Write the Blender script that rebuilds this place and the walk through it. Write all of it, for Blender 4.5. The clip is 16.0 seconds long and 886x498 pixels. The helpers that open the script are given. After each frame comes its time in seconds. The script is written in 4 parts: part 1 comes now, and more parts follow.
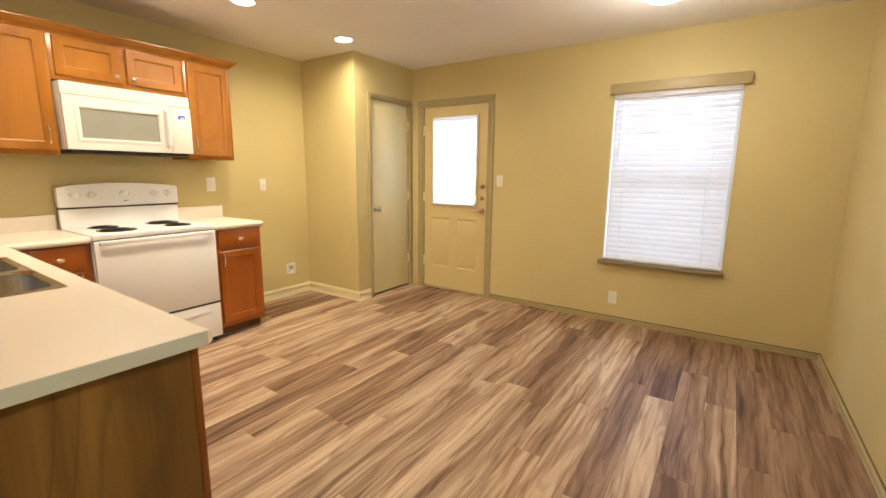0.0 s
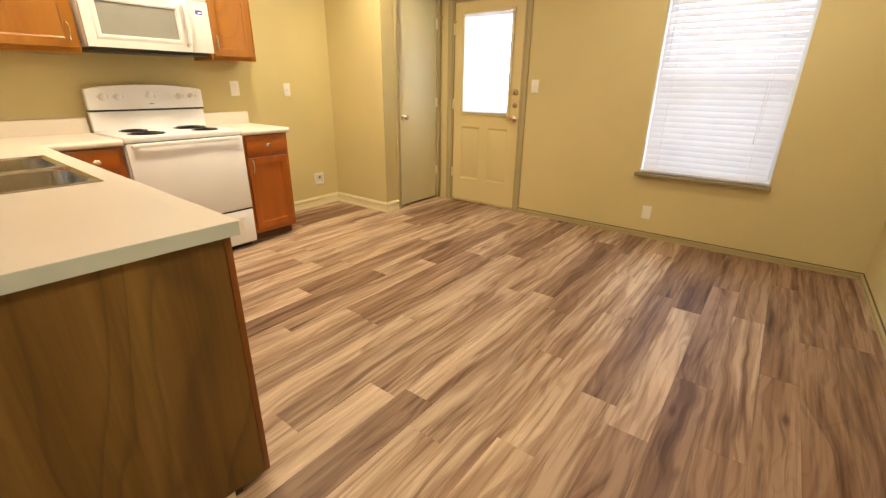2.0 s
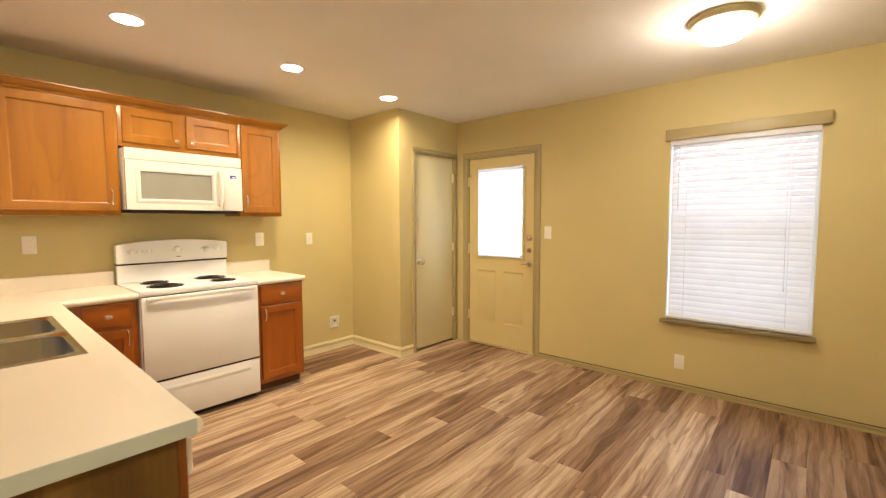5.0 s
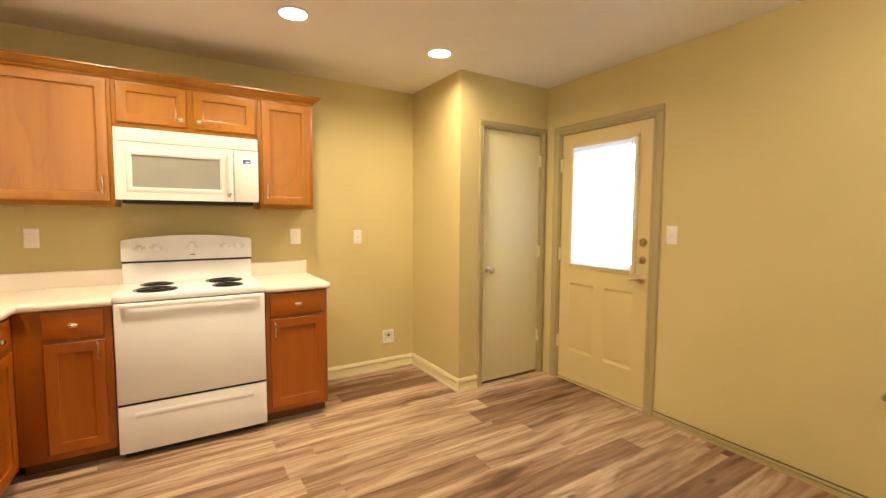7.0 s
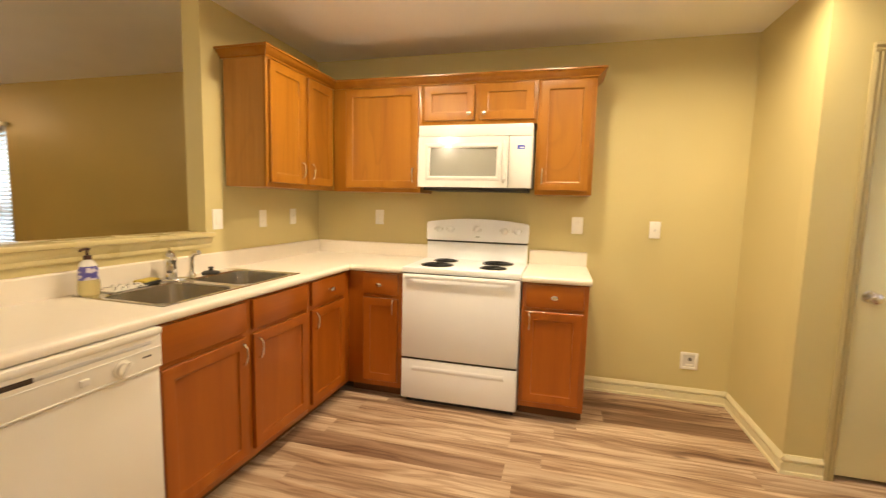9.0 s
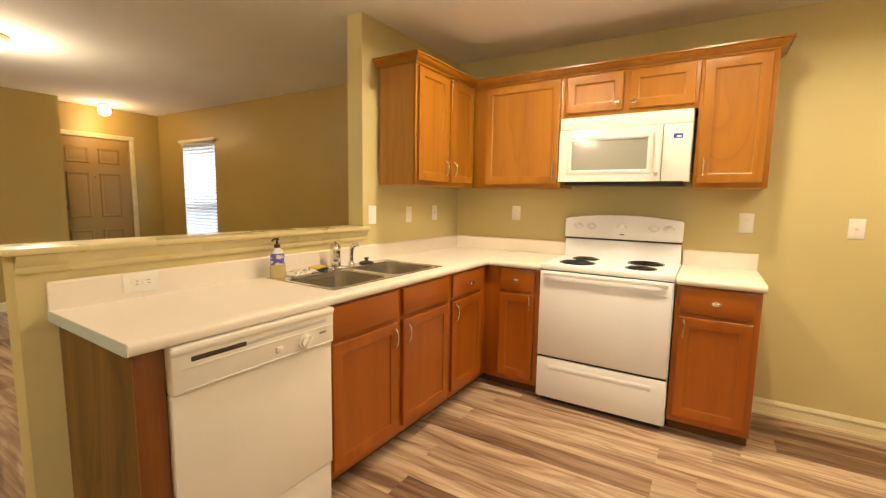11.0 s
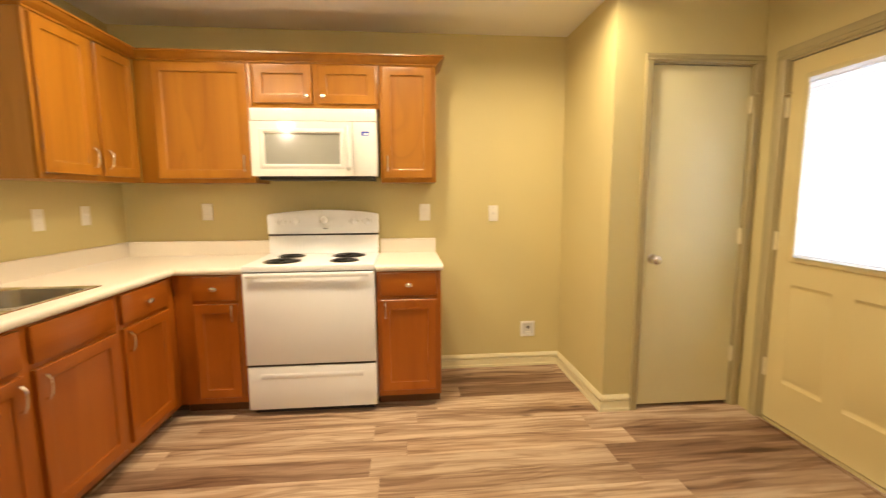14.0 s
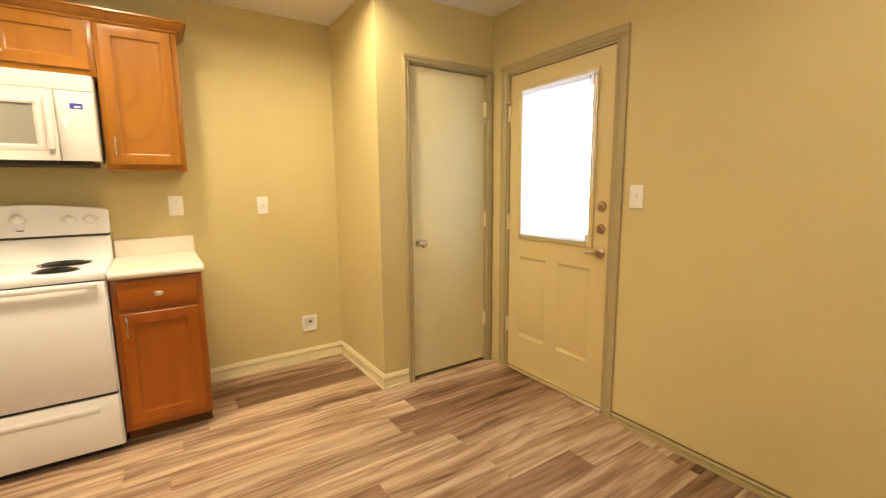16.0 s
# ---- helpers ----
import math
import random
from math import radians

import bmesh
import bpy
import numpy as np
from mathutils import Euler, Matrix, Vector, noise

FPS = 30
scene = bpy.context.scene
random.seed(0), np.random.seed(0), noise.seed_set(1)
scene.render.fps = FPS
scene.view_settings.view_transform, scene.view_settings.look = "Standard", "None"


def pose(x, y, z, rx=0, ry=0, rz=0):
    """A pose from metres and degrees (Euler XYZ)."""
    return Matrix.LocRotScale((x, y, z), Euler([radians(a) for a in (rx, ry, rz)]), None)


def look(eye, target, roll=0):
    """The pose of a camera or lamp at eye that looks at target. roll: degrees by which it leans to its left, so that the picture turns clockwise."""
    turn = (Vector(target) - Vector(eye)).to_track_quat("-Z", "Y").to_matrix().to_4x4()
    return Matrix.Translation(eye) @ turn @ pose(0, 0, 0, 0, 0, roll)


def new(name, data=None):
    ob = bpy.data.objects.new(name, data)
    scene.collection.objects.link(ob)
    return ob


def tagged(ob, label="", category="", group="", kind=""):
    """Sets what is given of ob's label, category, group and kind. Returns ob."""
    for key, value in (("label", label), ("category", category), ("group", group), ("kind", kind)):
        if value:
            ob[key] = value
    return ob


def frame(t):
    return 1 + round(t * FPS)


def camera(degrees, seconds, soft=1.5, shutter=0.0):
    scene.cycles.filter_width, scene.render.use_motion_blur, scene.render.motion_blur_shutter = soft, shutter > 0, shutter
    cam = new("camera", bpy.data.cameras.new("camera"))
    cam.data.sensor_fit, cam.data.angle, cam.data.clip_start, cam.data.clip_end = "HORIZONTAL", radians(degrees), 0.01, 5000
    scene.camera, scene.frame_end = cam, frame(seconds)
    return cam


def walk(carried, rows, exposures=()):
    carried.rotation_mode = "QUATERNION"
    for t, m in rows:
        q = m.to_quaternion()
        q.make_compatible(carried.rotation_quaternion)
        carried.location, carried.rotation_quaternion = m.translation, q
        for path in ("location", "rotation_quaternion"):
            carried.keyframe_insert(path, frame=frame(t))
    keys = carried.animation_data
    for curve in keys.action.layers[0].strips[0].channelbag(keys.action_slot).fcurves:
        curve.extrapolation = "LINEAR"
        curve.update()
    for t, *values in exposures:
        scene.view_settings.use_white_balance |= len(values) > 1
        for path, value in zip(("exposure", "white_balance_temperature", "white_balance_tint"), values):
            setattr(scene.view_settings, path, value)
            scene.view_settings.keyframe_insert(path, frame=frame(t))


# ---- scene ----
cam = camera(91.7, 16.0, soft=1.25, shutter=0.4)
PATH = [
    (0, (-0.082, -0.042, 1.309), (-1.172, 1.598, 0.962), 0.6),
    (0.5, (-0.09, -0.043, 1.287), (-1.236, 1.517, 0.784), 0.8),
    (1, (-0.091, -0.03, 1.246), (-1.215, 1.464, 0.535), 0.6),
    (1.5, (-0.096, -0.025, 1.228), (-1.195, 1.459, 0.462), 0.9),
    (2, (-0.099, -0.027, 1.239), (-1.229, 1.461, 0.526), 0.7),
    (2.5, (-0.091, -0.036, 1.251), (-1.234, 1.477, 0.615), 0.6),
    (3, (-0.105, -0.036, 1.284), (-1.262, 1.517, 0.785), 0.8),
    (3.5, (-0.088, -0.052, 1.331), (-1.293, 1.523, 1.073), 1.4),
    (4, (-0.097, -0.067, 1.365), (-1.335, 1.501, 1.258), 0.7),
    (4.2, (-0.082, -0.046, 1.364), (-1.34, 1.505, 1.257), 0.4),
    (6.3, (-0.306, 0.796, 1.326), (-1.715, 2.211, 1.202), -1.3),
    (6.5, (-0.351, 0.94, 1.322), (-1.865, 2.244, 1.236), 0.1),
    (7, (-0.473, 1.227, 1.334), (-2.168, 2.28, 1.193), 0.3),
    (7.5, (-0.68, 1.475, 1.353), (-2.52, 2.252, 1.253), 1.0),
    (8, (-0.772, 1.669, 1.341), (-2.722, 2.105, 1.239), -0.9),
    (8.5, (-0.752, 1.845, 1.329), (-2.743, 1.734, 1.169), 2.0),
    (9, (-0.712, 1.883, 1.317), (-2.634, 1.372, 1.111), 1.4),
    (9.5, (-0.689, 1.863, 1.31), (-2.557, 1.179, 1.098), 0.8),
    (10, (-0.676, 1.84, 1.304), (-2.498, 1.041, 1.094), 0.9),
    (10.2, (-0.673, 1.83, 1.307), (-2.472, 0.982, 1.093), 0.8),
    (11.3, (-0.666, 1.814, 1.304), (-2.350, 0.745, 1.073), 1.0),
    (12.3, (-0.673, 1.8, 1.304), (-2.389, 0.803, 1.059), 1.2),
    (12.5, (-0.68, 1.801, 1.305), (-2.42, 0.846, 1.056), 1.0),
    (13, (-0.715, 1.826, 1.32), (-2.577, 1.145, 1.056), 0.9),
    (13.5, (-0.757, 1.843, 1.322), (-2.729, 1.619, 1.072), -0.1),
    (14, (-0.773, 1.864, 1.309), (-2.75, 2.042, 1.063), -0.3),
    (14.5, (-0.765, 1.855, 1.3), (-2.666, 2.429, 1.061), -0.3),
    (15, (-0.745, 1.891, 1.304), (-2.554, 2.704, 1.047), 0.1),
    (15.5, (-0.738, 1.895, 1.303), (-2.47, 2.861, 1.045), 0.4),
    (16, (-0.766, 1.909, 1.294), (-2.415, 3.005, 1.007), -0.5),
]
EXPOSURE = 0.54
TINTS = [(0, 5950), (2.5, 6250), (4.2, 6250), (6.3, 6500), (16, 6500)]      # the clip's camera starts bluer
walk(cam, [(t, look(eye, target, roll)) for t, eye, target, roll in PATH], [(t, EXPOSURE, kelvin, 10) for t, kelvin in TINTS])

# ---- world, sun, lamps ----
world = bpy.data.worlds.new("world")
scene.world = world
world.use_nodes = True
wn = world.node_tree.nodes
sky = wn.new("ShaderNodeTexSky")
sky.sky_type = "NISHITA"
sky.sun_disc = False
sky.sun_elevation, sky.sun_rotation = radians(43), radians(157)
wn["Background"].inputs[1].default_value = 0.15
world.node_tree.links.new(sky.outputs[0], wn["Background"].inputs[0])


def lamp(name, kind, m, energy, colour, **settings):
    data = bpy.data.lights.new(name, kind)
    data.energy, data.color = energy, colour
    for key, value in settings.items():
        if key == "size":
            data.size = value
        elif key == "size_y":
            data.size_y = value
        elif key == "shape":
            data.shape = value
        elif key == "radius":
            data.shadow_soft_size = value
        elif key == "angle":
            data.angle = value
        elif key == "spread":
            data.spread = value
        elif key == "cone":
            data.spot_size, data.spot_blend = value, 0.15
    ob = new(name, data)
    ob.matrix_basis = m
    return ob


SKYLIGHT = (0.67, 0.81, 1.0)
WARM, OPAL, GLOBE, DAY = (1.0, 0.785, 0.515), (1.0, 0.815, 0.625), (1.0, 0.60, 0.26), (0.66, 0.82, 1.0)
lamp("sun", "SUN", look((3, -7, 7), (0, 0, 0)), 5.0, (1.0, 0.95, 0.88), angle=radians(0.5))
CANS = ((-2.92, 0.84), (-2.93, 1.80), (-2.98, 2.75))
for (cx, cy), watts in zip(CANS, (14, 13, 9)):
    lamp("can_lamp", "AREA", look((cx, cy, 2.417), (cx, cy, 0)), watts, WARM, shape="DISK", size=0.15, spread=radians(162))
DOMES = ((-0.52, 2.92), (0.10, 0.22))
for (cx, cy), down, around in zip(DOMES, (9, 17), (11, 20)):
    lamp("dome_lamp", "SPOT", look((cx, cy, 2.295), (cx, cy, 0)), down, OPAL, radius=0.10, cone=radians(178))
    lamp("dome_glow", "POINT", pose(cx, cy, 2.24), around, OPAL, radius=0.09)
lamp("living_dome_lamp", "POINT", pose(-1.65, -2.70, 2.16), 24, WARM, radius=0.10)
lamp("entry_globe_lamp", "POINT", pose(-3.15, -4.72, 2.18), 7, GLOBE, radius=0.07)
# the sky's light at the three windows
lamp("window_daylight", "AREA", look((-0.54, 4.25, 1.28), (-0.54, 0, 1.28)), 18, SKYLIGHT, shape="RECTANGLE", size=0.95, size_y=1.5)
lamp("door_daylight", "AREA", look((-2.615, 4.16, 1.44), (-2.615, 0, 1.3)), 15, DAY, shape="RECTANGLE", size=0.54, size_y=0.9)
lamp("living_daylight", "AREA", look((-4.75, -4.04, 2.75), (-3.92, -4.04, 1.35)), 140, DAY, shape="RECTANGLE", size=1.2, size_y=0.9)

# ---- materials ----


def material(name, rough=0.5, metal=0.0):
    m = bpy.data.materials.new(name)
    m.use_nodes = True
    nt = m.node_tree
    b = nt.nodes["Principled BSDF"]
    b.inputs["Roughness"].default_value, b.inputs["Metallic"].default_value = rough, metal
    return m, nt, b


def node(nt, kind, **values):
    n = nt.nodes.new(kind)
    for key, value in values.items():
        n.inputs[key.replace("_", " ")].default_value = value
    return n


def coords(nt, scale, shift=True):
    """Object coordinates, scaled, moved at random from piece to piece."""
    tc = nt.nodes.new("ShaderNodeTexCoord")
    mp = node(nt, "ShaderNodeMapping", Scale=scale)
    if shift:
        info = nt.nodes.new("ShaderNodeObjectInfo")
        mul = nt.nodes.new("ShaderNodeVectorMath")
        mul.operation = "SCALE"
        mul.inputs[0].default_value = (13.7, 29.3, 41.1)
        nt.links.new(info.outputs["Random"], mul.inputs["Scale"])
        add = nt.nodes.new("ShaderNodeVectorMath")
        nt.links.new(tc.outputs["Object"], add.inputs[0])
        nt.links.new(mul.outputs[0], add.inputs[1])
        nt.links.new(add.outputs[0], mp.inputs["Vector"])
    else:
        nt.links.new(tc.outputs["Object"], mp.inputs["Vector"])
    return mp.outputs[0]


def noise_of(nt, vector, scale=1.0, detail=3.0, rough=0.5, distort=0.0):
    n = node(nt, "ShaderNodeTexNoise", Scale=scale, Detail=detail, Roughness=rough, Distortion=distort)
    nt.links.new(vector, n.inputs["Vector"])
    return n.outputs["Fac"]


def ramp(nt, fac, stops):
    r = nt.nodes.new("ShaderNodeValToRGB")
    els = r.color_ramp.elements
    while len(els) < len(stops):
        els.new(0.5)
    for e, (p, c) in zip(els, stops):
        e.position, e.color = p, (*c, 1) if len(c) == 3 else (c[0], c[0], c[0], 1)
    nt.links.new(fac, r.inputs["Fac"])
    return r.outputs["Color"]


def mix(nt, a, b, fac, mode="MIX"):
    n = nt.nodes.new("ShaderNodeMix")
    n.data_type, n.blend_type = "RGBA", mode
    for value, socket in ((fac, n.inputs[0]), (a, n.inputs[6]), (b, n.inputs[7])):
        if isinstance(value, bpy.types.NodeSocket):
            nt.links.new(value, socket)
        elif isinstance(value, tuple):
            socket.default_value = (*value, 1)
        else:
            socket.default_value = value
    return n.outputs[2]


def bump(nt, b, height, strength=0.2, distance=0.002):
    n = node(nt, "ShaderNodeBump", Strength=strength, Distance=distance)
    nt.links.new(height, n.inputs["Height"])
    nt.links.new(n.outputs[0], b.inputs["Normal"])


def paint(name, colour, rough=0.55, grain=140.0, relief=0.25, spread=0.05):
    """Rolled wall or trim paint: faint mottling and an orange-peel relief."""
    m, nt, b = material(name, rough)
    v = coords(nt, (1, 1, 1), False)
    big = noise_of(nt, v, 0.9, 3.0)
    fine = noise_of(nt, v, grain, 2.0)
    lo = tuple(c * (1 - spread) for c in colour)
    hi = tuple(min(1, c * (1 + spread)) for c in colour)
    nt.links.new(ramp(nt, big, ((0.3, lo), (0.7, hi))), b.inputs["Base Color"])
    scuff = noise_of(nt, v, 3.0, 4.0)
    nt.links.new(ramp(nt, scuff, ((0.3, (rough - 0.06,)), (0.7, (rough + 0.06,)))), b.inputs["Roughness"])
    bump(nt, b, fine, relief, 0.0012)
    return m


def contours(nt, scale, count, soft=0.18, distort=0.4):
    """Thin dark lines along the levels of a stretched noise, as flat-sawn boards show them."""
    n = noise_of(nt, coords(nt, scale), 1.0, 2.0, 0.45, distort)
    m = nt.nodes.new("ShaderNodeMath")
    m.operation = "MULTIPLY"
    nt.links.new(n, m.inputs[0])
    m.inputs[1].default_value = count
    f = nt.nodes.new("ShaderNodeMath")
    f.operation = "FRACT"
    nt.links.new(m.outputs[0], f.inputs[0])
    return ramp(nt, f.outputs[0], ((0.0, (0.45,)), (soft, (0.9,)), (soft * 2.5, (1.0,)), (0.93, (0.95,)), (1.0, (0.45,))))


def timber(name, dark, mid, light, grain_axis="z", rough=0.38, cathedral=0.0, wear=0.3):
    """Finished wood with grain along one axis."""
    m, nt, b = material(name, rough)
    long, across = 1.0, 16.0
    s = {"x": (long, across, across), "y": (across, long, across), "z": (across, across, long)}[grain_axis]
    v = coords(nt, s)
    broad = noise_of(nt, v, 0.55, 3.0, 0.55, 0.6)
    col = ramp(nt, broad, ((0.28, dark), (0.5, mid), (0.74, light)))
    v2 = coords(nt, tuple(c * 7 if c > 1 else 3.0 for c in s))
    pores = noise_of(nt, v2, 1.0, 4.0, 0.6)
    col = mix(nt, col, ramp(nt, pores, ((0.35, (0.62,)), (0.55, (1.0,)))), wear, "MULTIPLY")
    if cathedral:
        k = {"x": (0.45, 5, 5), "y": (5, 0.45, 5), "z": (3, 3, 0.55)}[grain_axis]
        col = mix(nt, col, contours(nt, k, 10.0), cathedral, "MULTIPLY")
    nt.links.new(col, b.inputs["Base Color"])
    bump(nt, b, pores, 0.25, 0.0008)
    return m


def plain(name, colour, rough=0.4, metal=0.0, vary=0.04, relief=0.0, scale=60.0):
    m, nt, b = material(name, rough, metal)
    v = coords(nt, (1, 1, 1))
    n = noise_of(nt, v, 5.0, 4.0)
    lo, hi = tuple(c * (1 - vary) for c in colour), tuple(min(1, c * (1 + vary)) for c in colour)
    nt.links.new(ramp(nt, n, ((0.3, lo), (0.7, hi))), b.inputs["Base Color"])
    if relief:
        bump(nt, b, noise_of(nt, v, scale, 2.0), relief, 0.001)
    return m


def glow(name, colour, strength):
    m, nt, b = material(name, 0.3)
    b.inputs["Base Color"].default_value = (*colour, 1)
    b.inputs["Emission Color"].default_value = (*colour, 1)
    b.inputs["Emission Strength"].default_value = strength
    return m


WALL = paint("khaki_wall_paint", (0.598, 0.512, 0.245), 0.62)
# WALL again, with the living room's dimmer, warmer light put into the colour
LIVING = paint("dimmed_wall_paint", (0.395, 0.285, 0.078), 0.42)
CEIL = paint("white_ceiling_paint", (0.85, 0.84, 0.83), 0.85, 90.0, 0.5)
TRIM = paint("olive_trim_paint", (0.40, 0.335, 0.17), 0.40, 60.0, 0.08)
BASE = paint("pale_khaki_trim_paint", (0.77, 0.70, 0.45), 0.34, 60.0, 0.08)
LOWTRIM = paint("khaki_trim_paint", (0.40, 0.335, 0.155), 0.5, 60.0, 0.08)
SEAM = plain("dark_caulk_seam", (0.17, 0.125, 0.06), 0.8)
PANTRY = paint("greyed_sage_door_paint", (0.74, 0.69, 0.43), 0.42, 60.0, 0.12)
DOORPAINT = paint("khaki_door_paint", (0.64, 0.535, 0.26), 0.40, 60.0, 0.06)
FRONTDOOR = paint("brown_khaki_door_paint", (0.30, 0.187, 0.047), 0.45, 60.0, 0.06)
LEDGE = paint("pale_yellow_gloss_paint", (0.62, 0.53, 0.27), 0.28, 60.0, 0.05)
UPPER_TONES = (0.265, 0.097, 0.0078), (0.320, 0.126, 0.0105), (0.375, 0.157, 0.0155)
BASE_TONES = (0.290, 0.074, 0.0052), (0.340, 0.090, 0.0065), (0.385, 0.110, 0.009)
WOODS = {}
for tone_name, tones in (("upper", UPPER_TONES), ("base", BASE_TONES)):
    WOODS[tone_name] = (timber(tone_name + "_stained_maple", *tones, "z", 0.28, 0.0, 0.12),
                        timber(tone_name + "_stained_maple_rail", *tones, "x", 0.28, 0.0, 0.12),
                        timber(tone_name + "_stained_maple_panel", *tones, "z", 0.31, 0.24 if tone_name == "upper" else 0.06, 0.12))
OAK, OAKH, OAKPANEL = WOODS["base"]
TONE = {}
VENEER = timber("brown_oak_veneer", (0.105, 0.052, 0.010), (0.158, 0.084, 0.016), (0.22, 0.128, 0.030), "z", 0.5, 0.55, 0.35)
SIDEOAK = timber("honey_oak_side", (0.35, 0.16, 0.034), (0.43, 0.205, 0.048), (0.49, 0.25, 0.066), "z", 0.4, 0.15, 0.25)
KICK = plain("dark_toe_kick", (0.05, 0.03, 0.02), 0.6)
# the cabinets' maple, darkened here for the stile's shadow side
SHADED_STILE = timber("shaded_maple_stile", (0.135, 0.040, 0.005), (0.175, 0.054, 0.007), (0.215, 0.070, 0.010), "z", 0.34)
KICKWOOD = timber("brown_toe_kick_board", (0.10, 0.038, 0.008), (0.13, 0.05, 0.011), (0.16, 0.065, 0.015), "x", 0.5)
WHITE = plain("white_enamel", (0.84, 0.85, 0.86), 0.28, 0.0, 0.015)
MICROWHITE = plain("off_white_plastic", (0.69, 0.68, 0.65), 0.07, 0.0, 0.015)
SILL = paint("worn_olive_sill_paint", (0.24, 0.19, 0.09), 0.45, 60.0, 0.08)
DISHWHITE = plain("bisque_plastic", (0.82, 0.785, 0.695), 0.32, 0.0, 0.015)
PLATE = plain("white_plate_plastic", (0.82, 0.80, 0.74), 0.35, 0.0, 0.02)
SLAT = plain("white_blind_slat", (0.85, 0.85, 0.86), 0.45)
CHROME = plain("chrome", (0.80, 0.79, 0.77), 0.10, 1.0, 0.02)
NICKEL = plain("brushed_nickel", (0.82, 0.78, 0.72), 0.20, 1.0, 0.05)
BRASS = plain("worn_satin_brass", (0.62, 0.50, 0.33), 0.30, 1.0, 0.08)
BLACK = plain("black_plastic", (0.018, 0.017, 0.016), 0.4)
COIL = plain("black_burner_coil", (0.02, 0.019, 0.018), 0.5, 0.6)
PAN = plain("drip_pan_chrome", (0.35, 0.34, 0.33), 0.25, 1.0, 0.1)
GREY = plain("grey_screen", (0.27, 0.27, 0.245), 0.14)
INK = plain("pale_grey_print", (0.66, 0.65, 0.62), 0.4)
DARKINK = plain("dark_grey_print", (0.16, 0.15, 0.14), 0.4)
BLUE = plain("blue_film", (0.03, 0.06, 0.42), 0.3)
CANGLOW = glow("lit_lamp_face", (1.0, 0.90, 0.72), 14.0)
DOMEGLOW = glow("lit_opal_glass", (1.0, 0.90, 0.72), 9.0)

# laminate worktop: cream with fine speckle
LAMINATE, nt, b = material("cream_laminate", 0.36)
v = coords(nt, (1, 1, 1), False)
speck = ramp(nt, noise_of(nt, v, 420.0, 2.0, 0.7), ((0.34, (0.71, 0.63, 0.52)), (0.44, (0.82, 0.755, 0.65)), (0.68, (0.86, 0.81, 0.715))))
blot = ramp(nt, noise_of(nt, v, 2.2, 4.0), ((0.3, (0.95,)), (0.7, (1.0,))))
nt.links.new(mix(nt, speck, blot, 1.0, "MULTIPLY"), b.inputs["Base Color"])
bump(nt, b, noise_of(nt, v, 500.0, 1.0), 0.08, 0.0004)
# cool daylight on the worktop's end face is put into this grey-green
ENDCAP = plain("cool_lit_laminate_end", (0.47, 0.53, 0.49), 0.45, 0.0, 0.04, 0.05, 400.0)

# stainless: brushed along the length
STEEL, nt, b = material("brushed_stainless", 0.26, 1.0)
v = coords(nt, (2, 60, 60), False)
nt.links.new(ramp(nt, noise_of(nt, v, 1.0, 2.0), ((0.3, (0.60, 0.58, 0.54)), (0.7, (0.66, 0.64, 0.60)))), b.inputs["Base Color"])
nt.links.new(ramp(nt, noise_of(nt, coords(nt, (9, 9, 9), False), 1.0, 3.0), ((0.3, (0.155,)), (0.7, (0.17,)))), b.inputs["Roughness"])

# vinyl planks in two tones: streaked grain along y, shifted from plank to plank; the dark tone also stands in for dim
# floor


